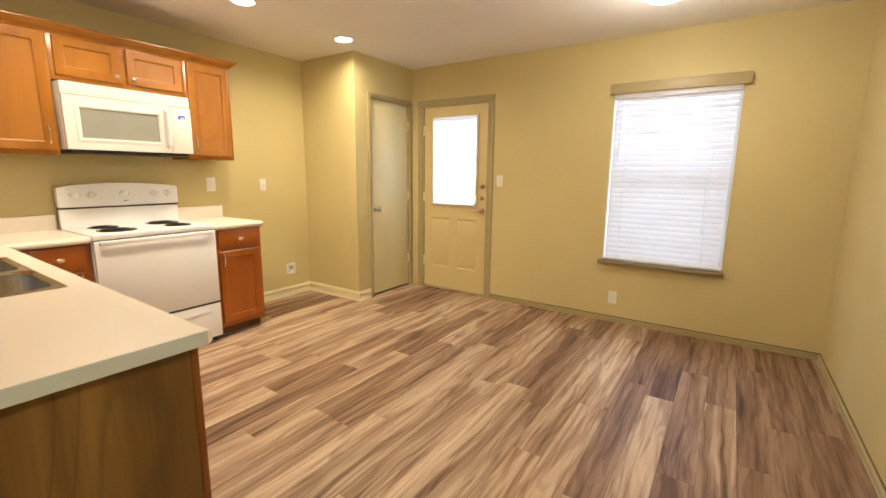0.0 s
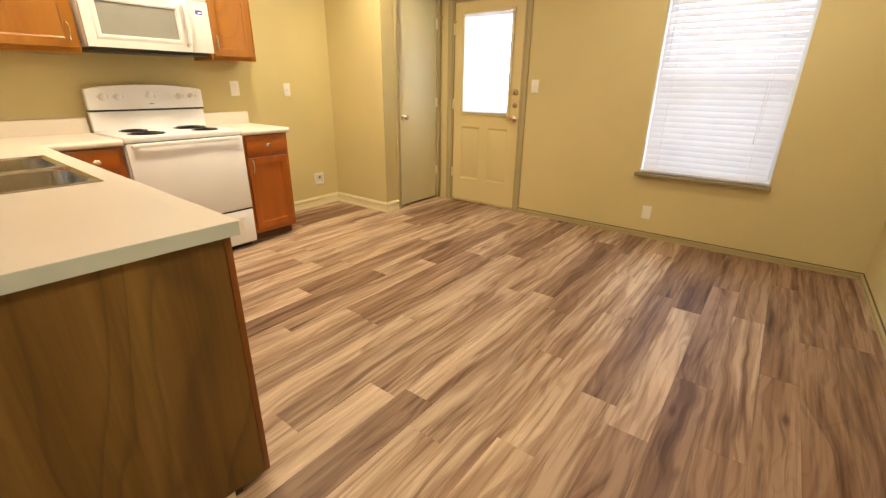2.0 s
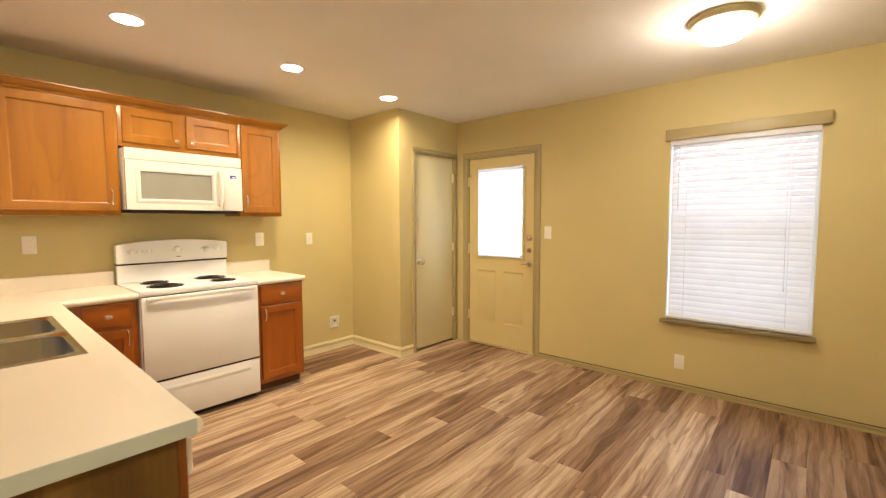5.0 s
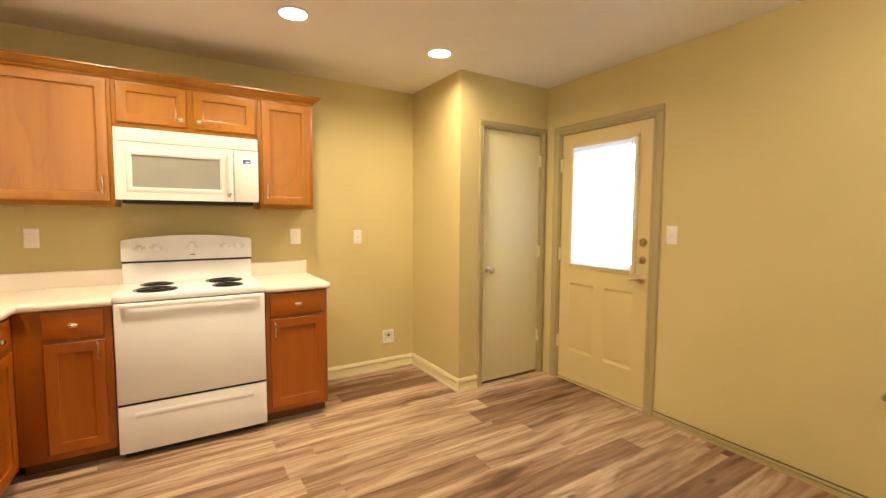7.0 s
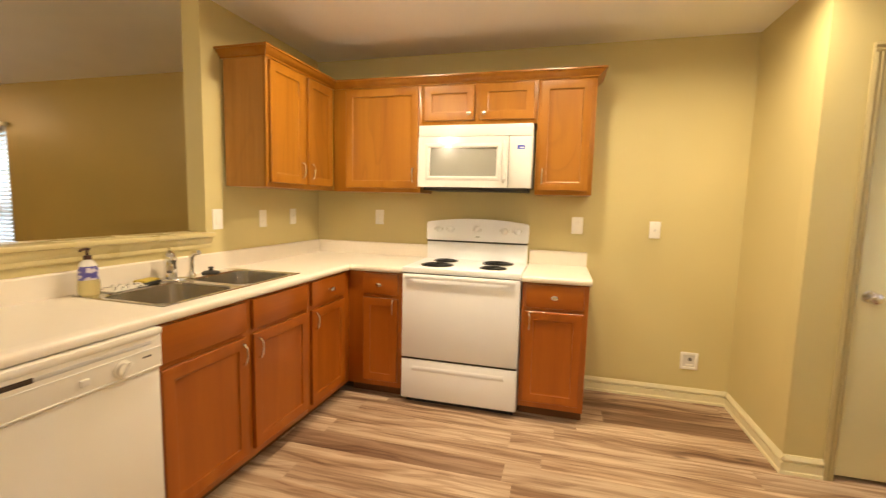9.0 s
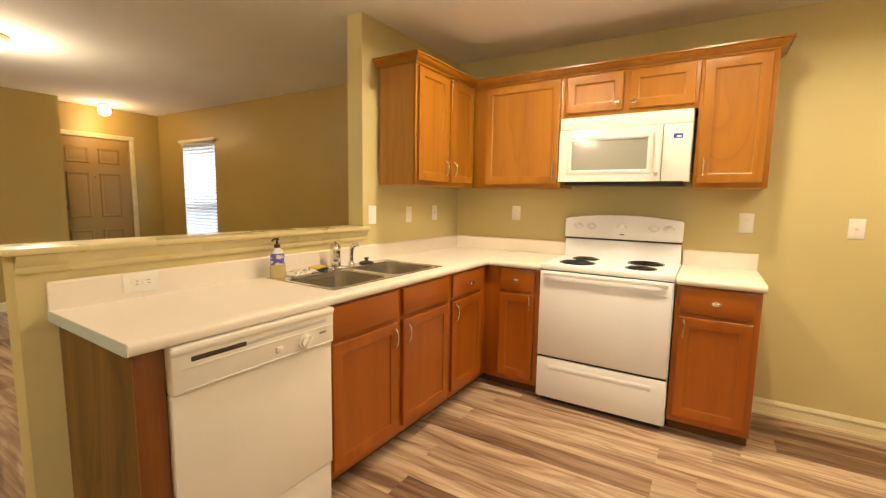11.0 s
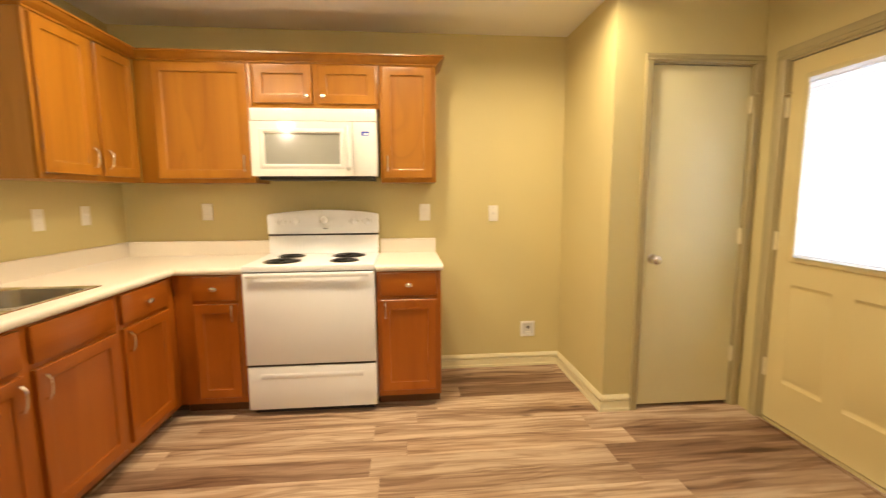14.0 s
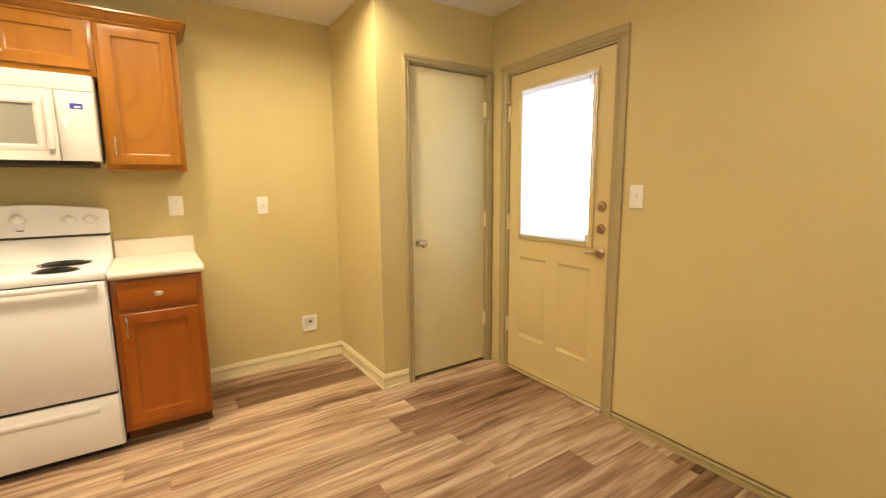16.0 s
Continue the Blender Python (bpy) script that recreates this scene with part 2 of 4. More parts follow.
def vinyl(name, tint, rings):
    m, nt, b = material(name, 0.46)
    warp = noise_of(nt, coords(nt, (2.2, 1.3, 1)), 1.0, 2.0)
    v = coords(nt, (8.5, 0.62, 1.0))
    wv = nt.nodes.new("ShaderNodeVectorMath")
    wv.operation = "MULTIPLY_ADD"
    nt.links.new(warp, wv.inputs[0])
    wv.inputs[1].default_value = (1.7, 0.0, 0.0)
    nt.links.new(v, wv.inputs[2])
    broad = noise_of(nt, wv.outputs[0], 1.0, 3.5, 0.55, 0.6)
    tone = ramp(nt, broad, ((0.28, (0.105, 0.056, 0.032)), (0.365, (0.200, 0.116, 0.070)), (0.395, (0.300, 0.196, 0.127)), (0.48, (0.375, 0.260, 0.178)), (0.50, (0.44, 0.322, 0.228)), (0.70, (0.56, 0.437, 0.325))))
    veins = noise_of(nt, wv.outputs[0], 2.3, 2.0, 0.5, 0.9)
    tone = mix(nt, tone, ramp(nt, veins, ((0.33, (0.50, 0.40, 0.34)), (0.40, (0.80, 0.75, 0.71)), (0.43, (1.0, 1.0, 1.0)), (0.60, (1.0, 1.0, 1.0)), (0.63, (1.16, 1.17, 1.17)))), 0.65, "MULTIPLY")
    fine = noise_of(nt, coords(nt, (46.0, 1.5, 1.0)), 1.0, 5.0, 0.6, 0.3)
    tone = mix(nt, tone, ramp(nt, fine, ((0.36, (0.46, 0.37, 0.31)), (0.54, (1.0, 1.0, 1.0)))), 0.72, "MULTIPLY")
    tone = mix(nt, tone, contours(nt, (6.0, 0.9, 1.0), 10.0, 0.12, 0.4), rings, "MULTIPLY")
    knots = node(nt, "ShaderNodeTexVoronoi", Scale=1.0)
    nt.links.new(coords(nt, (5.0, 1.6, 1.0)), knots.inputs["Vector"])
    tone = mix(nt, tone, ramp(nt, knots.outputs["Distance"], ((0.03, (0.30, 0.24, 0.21)), (0.09, (1.0, 1.0, 1.0)))), 0.8, "MULTIPLY")
    info = nt.nodes.new("ShaderNodeObjectInfo")
    each = ramp(nt, info.outputs["Random"], ((0.0, (0.86, 0.83, 0.81)), (0.3, (1.0, 0.98, 0.97)), (1.0, (1.14, 1.13, 1.11))))
    tone = mix(nt, tone, each, 1.0, "MULTIPLY")
    tone = mix(nt, mix(nt, tone, tint, 1.0, "MULTIPLY"), (1.07, 1.09, 1.05), 1.0, "MULTIPLY")
    nt.links.new(tone, b.inputs["Base Color"])
    nt.links.new(ramp(nt, fine, ((0.3, (0.52,)), (0.7, (0.42,)))), b.inputs["Roughness"])
    b.inputs["Specular IOR Level"].default_value = 0.35
    bump(nt, b, fine, 0.10, 0.0006)
    return m


PLANK = vinyl("tan_streaked_vinyl", (1.0, 1.0, 1.0), 0.14)
WALNUT_DIMMED = vinyl("walnut_and_dimmed_vinyl", (0.59, 0.51, 0.47), 0.24)

# thin white slats let some daylight through


def let_through(m, share):
    nt = m.node_tree
    tr = nt.nodes.new("ShaderNodeBsdfTranslucent")
    tr.inputs["Color"].default_value = (0.9, 0.9, 0.92, 1)
    ms = nt.nodes.new("ShaderNodeMixShader")
    ms.inputs[0].default_value = share
    nt.links.new(nt.nodes["Principled BSDF"].outputs[0], ms.inputs[1])
    nt.links.new(tr.outputs[0], ms.inputs[2])
    nt.links.new(ms.outputs[0], nt.nodes["Material Output"].inputs["Surface"])


let_through(SLAT, 0.20)
MINISLAT = plain("thin_white_mini_slat", (0.85, 0.85, 0.86), 0.45)
let_through(MINISLAT, 0.38)

GLASS, nt, b = material("window_glass", 0.02)
b.inputs["Transmission Weight"].default_value = 1.0
b.inputs["IOR"].default_value = 1.45
SOAP, nt, b = material("yellow_liquid_soap", 0.1)
b.inputs["Base Color"].default_value = (0.85, 0.74, 0.36, 1)
b.inputs["Transmission Weight"].default_value = 0.6
CLEARBOTTLE = plain("clear_white_bottle", (0.72, 0.70, 0.66), 0.2)
LABELBLUE, nt, b = material("blue_white_label", 0.4)
nt.links.new(ramp(nt, noise_of(nt, coords(nt, (26, 26, 42), False), 1.0, 3.0), ((0.50, (0.09, 0.08, 0.36)), (0.58, (0.62, 0.58, 0.66)))), b.inputs["Base Color"])
BROWN = plain("dark_brown_pump", (0.06, 0.02, 0.015), 0.35)
YELLOW = plain("yellow_sponge", (0.62, 0.48, 0.08), 0.9, 0.0, 0.15, 0.6, 250.0)
SCRUB = plain("black_scrub_pad", (0.03, 0.032, 0.028), 0.95, 0.0, 0.2, 0.6, 400.0)
CLOTH, nt, b = material("black_and_white_cloth", 0.9)
vor = node(nt, "ShaderNodeTexVoronoi", Scale=70.0)
nt.links.new(coords(nt, (1, 1, 1), False), vor.inputs["Vector"])
nt.links.new(ramp(nt, vor.outputs["Distance"], ((0.28, (0.06, 0.055, 0.05)), (0.36, (0.68, 0.64, 0.55)))), b.inputs["Base Color"])
BRICK, nt, b = material("far_red_brick", 0.9)
bt = node(nt, "ShaderNodeTexBrick", Scale=4.0, Color1=(0.55, 0.38, 0.31, 1), Color2=(0.48, 0.32, 0.26, 1), Mortar=(0.5, 0.46, 0.42, 1))
tc = nt.nodes.new("ShaderNodeTexCoord")
mp = node(nt, "ShaderNodeMapping", Rotation=(radians(90), 0, 0))
nt.links.new(tc.outputs["Object"], mp.inputs["Vector"])
nt.links.new(mp.outputs[0], bt.inputs["Vector"])
nt.links.new(bt.outputs["Color"], b.inputs["Base Color"])
GROUND = plain("dry_grass_ground", (0.16, 0.15, 0.07), 0.95, 0.0, 0.3, 0.5, 30.0)
ROOFING = plain("grey_shingle_roof", (0.38, 0.36, 0.34), 0.9, 0.0, 0.2)

# ---- building blocks ----
OFF = {}


def box(bm, x0, x1, y0, y1, z0, z1, bevel=0.0, segments=2):
    m = Matrix.Translation(((x0 + x1) / 2, (y0 + y1) / 2, (z0 + z1) / 2)) @ Matrix.Diagonal((x1 - x0, y1 - y0, z1 - z0, 1))
    made = bmesh.ops.create_cube(bm, size=1.0, matrix=m)["verts"]
    if bevel:
        edges = list({e for v in made for e in v.link_edges})
        bmesh.ops.bevel(bm, geom=edges, offset=bevel, segments=segments, affect="EDGES", profile=0.5)
    return bm


def boxes(*rows, bevel=0.0):
    bm = bmesh.new()
    for r in rows:
        box(bm, *r, bevel=bevel)
    return bm


def lathe(bm, profile, centre=(0, 0, 0), axis="z", seg=24, squash=(1, 1)):
    """Turns (radius, height) pairs about an axis through centre."""
    turn = {"z": Matrix(), "-y": Matrix.Rotation(radians(90), 4, "X"), "x": Matrix.Rotation(radians(90), 4, "Y")}[axis]
    m = Matrix.Translation(centre) @ turn
    rings = []
    for r, h in profile:
        rings.append([bm.verts.new(m @ Vector((r * math.cos(a) * squash[0], r * math.sin(a) * squash[1], h))) for a in (2 * math.pi * k / seg for k in range(seg))])
    for p, q in zip(rings, rings[1:]):
        for k in range(seg):
            bm.faces.new((p[k], p[(k + 1) % seg], q[(k + 1) % seg], q[k]))
    bm.faces.new(rings[0][::-1])
    bm.faces.new(rings[-1])
    return bm


def tube(bm, points, radius, seg=8, flat=1.0):
    pts = [Vector(p) for p in points]
    rings = []
    for k, p in enumerate(pts):
        way = (pts[min(k + 1, len(pts) - 1)] - pts[max(k - 1, 0)]).normalized()
        side = way.cross(Vector((0.31, 0.17, 0.94)) if abs(way.z) < 0.9 else Vector((1, 0, 0))).normalized()
        up = side.cross(way)
        r = radius[k] if isinstance(radius, (list, tuple)) else radius
        rings.append([bm.verts.new(p + r * (math.cos(a) * side + flat * math.sin(a) * up)) for a in (2 * math.pi * j / seg for j in range(seg))])
    for p, q in zip(rings, rings[1:]):
        for j in range(seg):
            bm.faces.new((p[j], p[(j + 1) % seg], q[(j + 1) % seg], q[j]))
    bm.faces.new(rings[0][::-1])
    bm.faces.new(rings[-1])
    return bm


def prism(bm, outline, axis, a, b):
    """Pushes an outline from a to b along x, y or z; the outline is in the other two axes, in order."""
    def at(p, q, t):
        return {"x": (t, p, q), "y": (p, t, q), "z": (p, q, t)}[axis]
    near = [bm.verts.new(at(p, q, a)) for p, q in outline]
    far = [bm.verts.new(at(p, q, b)) for p, q in outline]
    n = len(outline)
    for k in range(n):
        bm.faces.new((near[k], near[(k + 1) % n], far[(k + 1) % n], far[k]))
    bm.faces.new(near[::-1])
    bm.faces.new(far)
    return bm


def mesh_of(name, bm, mat, centre):
    bmesh.ops.recalc_face_normals(bm, faces=bm.faces)
    bmesh.ops.translate(bm, vec=-centre, verts=bm.verts)
    me = bpy.data.meshes.new(name)
    bm.to_mesh(me)
    bm.free()
    me.materials.append(mat)
    me.shade_smooth()
    me.set_sharp_from_angle(angle=radians(38))
    return me


def middle(bm):
    co = np.array([v.co for v in bm.verts])
    return Vector((co.min(0) + co.max(0)) / 2)


def thing(name, label, category, m=None, group="", kind=""):
    """An empty that carries the parts of one thing."""
    ob = new(name)
    ob.empty_display_size = 0.1
    ob.matrix_basis = m or Matrix()
    OFF[ob] = Vector((0, 0, 0))
    return tagged(ob, label, category, group, kind)


def part(name, bm, mat, parent, label=""):
    """One mesh under a thing or a part; coordinates are the thing's own."""
    c = middle(bm)
    ob = new(name, mesh_of(name, bm, mat, c))
    ob.parent = parent
    ob.location = c - OFF[parent]
    OFF[ob] = c
    return tagged(ob, label)


def solo(name, bm, mat, label, category, m=None, group="", kind=""):
    """A thing that is one mesh."""
    c = middle(bm)
    ob = new(name, mesh_of(name, bm, mat, c))
    ob.matrix_basis = (m or Matrix()) @ Matrix.Translation(c)
    OFF[ob] = c
    return tagged(ob, label, category, group, kind)


def setting(name, bm, mat, label, category):
    return solo(name, bm, mat, label, category, kind="structure")


def wall(name, axis, c0, c1, a0, a1, z0, z1, holes, mat, label):
    """A slab between c0 and c1 across the axis, from a0 to a1 along it, with openings (a, b, low, high)."""
    bm = bmesh.new()

    def piece(p, q, lo, hi):
        if q - p > 1e-4 and hi - lo > 1e-4:
            box(bm, *((c0, c1, p, q) if axis == "x" else (p, q, c0, c1)), lo, hi)
    at = a0
    for p, q, lo, hi in sorted(holes):
        piece(at, p, z0, z1)
        piece(p, q, z0, lo)
        piece(p, q, hi, z1)
        at = q
    piece(at, a1, z0, z1)
    return setting(name, bm, mat, label, "wall")

# ---- the large structure ----
WX, EX, NY, SY, H = -3.92, 0.575, 3.93, -5.05, 2.43      # faces of the outer walls, ceiling height
SINK = -0.06                                              # kitchen face of the wall behind the sink
PX, PY = -3.165, 3.045                                    # faces of the pantry box
JAMB, HALFEND, LEDGE_Z = -2.735, -1.10, 1.125
SQUARE = Matrix.Translation((-3.3, 0.555, 0)) @ Matrix.Rotation(radians(-1.1), 4, "Z") @ Matrix.Translation((3.3, -0.555, 0))   # the sink wall is slightly out of square


def askew(ob):
    ob.matrix_basis = SQUARE @ ob.matrix_basis
    return ob


setting("ceiling", boxes((WX - 0.12, EX + 0.12, SY - 0.12, NY + 0.12, H, H + 0.12)), CEIL, "flat white painted ceiling over kitchen and living room", "ceiling")
wall("wall_west", "x", WX - 0.12, WX, -0.12, NY + 0.12, -0.1, H, [], WALL, "khaki painted wall behind range and cabinets")
wall("wall_living", "x", WX - 0.12, WX, SY - 0.12, -0.12, -0.1, H, [(-4.43, -3.66, 0.58, 2.02)], LIVING, "khaki living room wall in dimmed paint with a narrow window")
wall("wall_north", "y", NY, NY + 0.12, WX, EX, -0.1, H, [(-3.01, -2.165, -0.1, 2.03), (-0.995, -0.085, 0.565, 1.985)], WALL, "khaki painted wall with back door and window")
wall("wall_east", "x", EX, EX + 0.12, SY - 0.12, NY + 0.12, -0.1, H, [], WALL, "plain khaki painted side wall")
wall("wall_south", "y", SY - 0.12, SY, WX, EX, -0.1, H, [(-3.53, -2.715, -0.1, 2.03)], LIVING, "khaki entry wall in dimmed paint with front door")
wall("wall_pantry_side", "y", PY, PY + 0.1, WX, PX - 0.1, 0, H, [], WALL, "khaki painted side wall of the pantry closet")
wall("wall_pantry_front", "x", PX - 0.1, PX, PY, NY, 0, H, [(3.262, 3.878, 0, 2.045)], WALL, "khaki painted pantry wall with closet door")
wall("wall_entry", "y", -4.85, -4.73, -2.70, EX, 0, H, [], LIVING, "khaki partition in dimmed paint beside the entry")
askew(wall("wall_sink", "y", SINK - 0.125, SINK, WX - 0.05, JAMB, 0, H, [], WALL, "khaki painted wall beside the pass-through"))
bm = bmesh.new()
box(bm, JAMB, HALFEND, SINK - 0.125, SINK, 0, LEDGE_Z - 0.025)
askew(setting("wall_half", bm, WALL, "khaki painted half wall behind the sink counter", "wall"))


def base_profile(h=0.096, d=0.017):
    return [(0, 0), (d * 1.1, 0), (d * 1.1, h * 0.16), (d * 0.8, h * 0.19), (d * 0.8, h * 0.60), (d * 0.22, h * 0.63), (d * 0.22, h * 0.71), (d * 0.95, h * 0.75), (d * 0.9, h * 0.84), (d * 0.4, h * 0.95), (d * 0.35, h), (0, h)]


def baseboard(axis, face, sign, a0, a1, mat=BASE, label="pale khaki painted moulded baseboard along the wall", high=0.1):
    bm = prism(bmesh.new(), [(face + sign * p, q) for p, q in base_profile(high)], axis, a0, a1)
    return setting("baseboard", bm, mat, label, "baseboard")


baseboard("y", WX, 1, 2.075, PY - 0.002)
baseboard("x", PY, -1, WX + 0.019, PX + 0.019)
baseboard("y", PX, 1, PY - 0.002, 3.217)
low = baseboard("x", NY, -1, -2.115, EX - 0.001, LOWTRIM, "low khaki painted baseboard under the window", 0.043)
part("seam", boxes((-2.115, EX - 0.001, NY - 0.007, NY - 0.001, 0.0432, 0.0500)), SEAM, low, "dark open caulk seam")
low = baseboard("y", EX, -1, SY, NY - 0.020, LOWTRIM, "low khaki painted baseboard along the side wall", 0.043)
part("seam", boxes((EX - 0.007, EX - 0.001, SY, NY - 0.020, 0.0432, 0.0500)), SEAM, low, "dark open caulk seam")
baseboard("y", WX, 1, SY, SINK - 0.126)
baseboard("x", -4.73, 1, -2.70, EX - 0.016)
askew(baseboard("x", SINK - 0.125, -1, WX + 0.016, HALFEND))
askew(baseboard("y", HALFEND, 1, SINK - 0.125, SINK))

# ledge on the half wall: a board with a moulded apron under it
bm = boxes((JAMB - 0.035, HALFEND + 0.03, SINK - 0.165, SINK + 0.042, LEDGE_Z - 0.025, LEDGE_Z), bevel=0.008)
ledge = askew(setting("ledge", bm, LEDGE, "pale yellow glossy painted pass-through ledge board", "ledge"))
apron = [(0, 0), (0.010, 0), (0.014, 0.012), (0.012, 0.022), (0.020, 0.034), (0.030, 0.052), (0.030, 0.062), (0, 0.062)]
bm = prism(bmesh.new(), [(SINK + p, LEDGE_Z - 0.0875 + q) for p, q in apron], "x", JAMB - 0.02, HALFEND)
part("apron", bm, LEDGE, ledge, "moulded apron under the ledge")


def casing(name, axis, face, sign, a0, a1, top, width, mat, label, foot=0.0):
    """Two uprights and a head round an opening, standing proud of the wall."""
    holder = thing(name, label, "door casing", kind="structure")

    def strip(pos0, pos1, z0, z1, w):
        prof = [(0, 0), (0.011, 0), (0.017, 0.25), (0.013, 0.4), (0.018, 0.7), (0.012, 1.0), (0, 1.0)]
        bm = bmesh.new()
        if w == "head":
            prism(bm, [(face + sign * p, z0 + q * (z1 - z0)) if axis == "y" else (face + sign * p, z0 + q * (z1 - z0)) for p, q in prof], "x" if axis == "y" else "y", pos0, pos1)
        else:
            out = [(pos0 + q * (pos1 - pos0), face + sign * p) for p, q in prof]
            prism(bm, out if axis == "y" else [(p, q) for q, p in out], "z", z0, z1)
        part("casing_strip", bm, mat, holder)
    strip(a0, a0 - width, foot, top, "leg")
    strip(a1, a1 + width, foot, top, "leg")
    strip(a0 - width, a1 + width, top, top + width, "head")
    return holder


# pantry door: flush slab, knob, three hinges
casing("pantry_casing", "x", PX, 1, 3.262, 3.876, 2.045, 0.044, TRIM, "olive painted casing round the pantry door")
jb = thing("door_frame", "olive painted pantry door frame", "door frame", kind="structure")
for y0, y1, z0, z1 in ((3.262, 3.269, 0, 2.045), (3.871, 3.878, 0, 2.045), (3.269, 3.871, 2.037, 2.045)):
    part("frame_board", boxes((PX - 0.1, PX - 0.001, y0, y1, z0, z1)), TRIM, jb)
pd = thing("door_1", "closed flush pantry door in pale sage paint", "door", kind="structure")
part("door_leaf", boxes((PX - 0.045, PX - 0.012, 3.272, 3.868, 0.022, 2.033), bevel=0.002), PANTRY, pd)
bm = bmesh.new()
lathe(bm, [(0.031, 0), (0.031, 0.004), (0.026, 0.010), (0.012, 0.012), (0.011, 0.032), (0.020, 0.037), (0.027, 0.048), (0.027, 0.058), (0.020, 0.066), (0.006, 0.069)], (PX - 0.012, 3.326, 0.93), "x", 20)
part("door_knob", bm, CHROME, pd, "chrome door knob")
for z in (0.33, 1.06, 1.82):
    bm = bmesh.new()
    box(bm, PX - 0.012, PX - 0.007, 3.852, 3.878, z - 0.045, z + 0.045, 0.001)
    lathe(bm, [(0.007, -0.048), (0.007, 0.048)], (PX - 0.004, 3.870, z), "z", 10)
    part("hinge", bm, BASE, pd, "painted butt hinge")
bm = bmesh.new()
lathe(bm, [(0.005, 0), (0.005, 0.05)], (PX - 0.004, 3.870, 1.875), "x", 8)
lathe(bm, [(0.010, 0), (0.010, 0.012)], (PX + 0.046, 3.870, 1.875), "x", 10)
part("door_stop", bm, TRIM, pd, "hinge-pin door stop")

# back door: half-lite with a mini blind, two embossed lower panels
casing("back_door_casing", "y", NY, -1, -3.005, -2.178, 2.025, 0.058, TRIM, "olive painted casing round the back door")
fr = thing("door_frame", "olive painted back door frame", "door frame", kind="structure")
for x0, x1, z0, z1 in ((-3.01, -2.992, 0, 2.03), (-2.194, -2.165, 0, 2.03), (-2.992, -2.194, 2.012, 2.03)):
    part("frame_board", boxes((x0, x1, NY - 0.001, NY + 0.12, z0, z1)), TRIM, fr)
part("threshold", boxes((-2.992, -2.183, NY - 0.02, NY + 0.12, 0, 0.022), bevel=0.006), NICKEL, fr, "worn metal door threshold")
bd = thing("door_2", "closed khaki back door with blind-covered glass and two panels", "door", kind="structure")
DX0, DX1, DY = -2.988, -2.198, NY + 0.012
GX0, GX1, GZ0, GZ1 = -2.880, -2.315, 0.965, 1.905
bm = bmesh.new()
P1, P2, PZ0, PZ1 = (-2.880, -2.650), (-2.545, -2.315), 0.262, 0.822
xs, zs = (DX0, P1[0], P1[1], P2[0], P2[1], DX1), (0.026, PZ0, PZ1, GZ0, GZ1, 2.008)
for ci in range(5):
    for cj in range(5):
        if not ((cj == 1 and ci in (1, 3)) or (cj == 3 and 0 < ci < 4)):
            box(bm, xs[ci], xs[ci + 1], DY, DY + 0.044, zs[cj], zs[cj + 1])
bmesh.ops.remove_doubles(bm, verts=bm.verts, dist=0.0002)
part("door_leaf", bm, DOORPAINT, bd)
bm = bmesh.new()
t = 0.035
for r in ((GX0 - 0.018, GX0 + t - 0.018, GZ0 - 0.018, GZ1 + 0.018), (GX1 - t + 0.018, GX1 + 0.018, GZ0 - 0.018, GZ1 + 0.018),
          (GX0 + t - 0.018, GX1 - t + 0.018, GZ0 - 0.018, GZ0 + t - 0.018), (GX0 + t - 0.018, GX1 - t + 0.018, GZ1 - t + 0.018, GZ1 + 0.018)):
    box(bm, r[0], r[1], DY - 0.012, DY + 0.002, r[2], r[3], 0.004)
part("glass_frame", bm, DOORPAINT, bd)
pane = part("pane", boxes((GX0, GX1, DY + 0.018, DY + 0.024, GZ0, GZ1)), GLASS, bd, "clear glass pane")
pane.visible_shadow = False
for px0, px1 in (P1, P2):
    bm = bmesh.new()
    dips = ((PZ0, 0), (PZ0 + 0.014, 0.013), (PZ0 + 0.024, 0.013), (PZ0 + 0.055, 0.0005), (PZ1 - 0.055, 0.0005), (PZ1 - 0.024, 0.013), (PZ1 - 0.014, 0.013), (PZ1, 0))
    rows = [[bm.verts.new((cx, DY + dip * inner, cz)) for cx, inner in ((px0, 0), (px0 + 0.022, 1), (px1 - 0.022, 1), (px1, 0))] for cz, dip in dips]
    for p, q in zip(rows, rows[1:]):
        for j in range(3):
            bm.faces.new((p[j], p[j + 1], q[j + 1], q[j]))
    part("door_panel", bm, DOORPAINT, bd, "embossed lower panel")
for z, r in ((1.180, 0.030), (1.057, 0.026)):
    bm = lathe(bmesh.new(), [(r, 0), (r, 0.006), (r * 0.8, 0.014), (r * 0.45, 0.016), (r * 0.42, 0.022)], (-2.250, DY, z), "-y", 20)
    box(bm, -2.256, -2.244, DY - 0.036, DY - 0.018, z - 0.017, z + 0.017, 0.003)
    part("deadbolt", bm, BRASS, bd, "satin deadbolt thumb turn")
bm = lathe(bmesh.new(), [(0.032, 0), (0.032, 0.006), (0.024, 0.014), (0.012, 0.016), (0.011, 0.045)], (-2.250, DY, 0.925), "-y", 20)
tube(bm, [(-2.250, DY - 0.045, 0.925), (-2.268, DY - 0.050, 0.924), (-2.290, DY - 0.050, 0.922), (-2.312, DY - 0.047, 0.918)], [0.011, 0.010, 0.009, 0.008], 10)
part("lever_handle", bm, BRASS, bd, "satin lever handle")
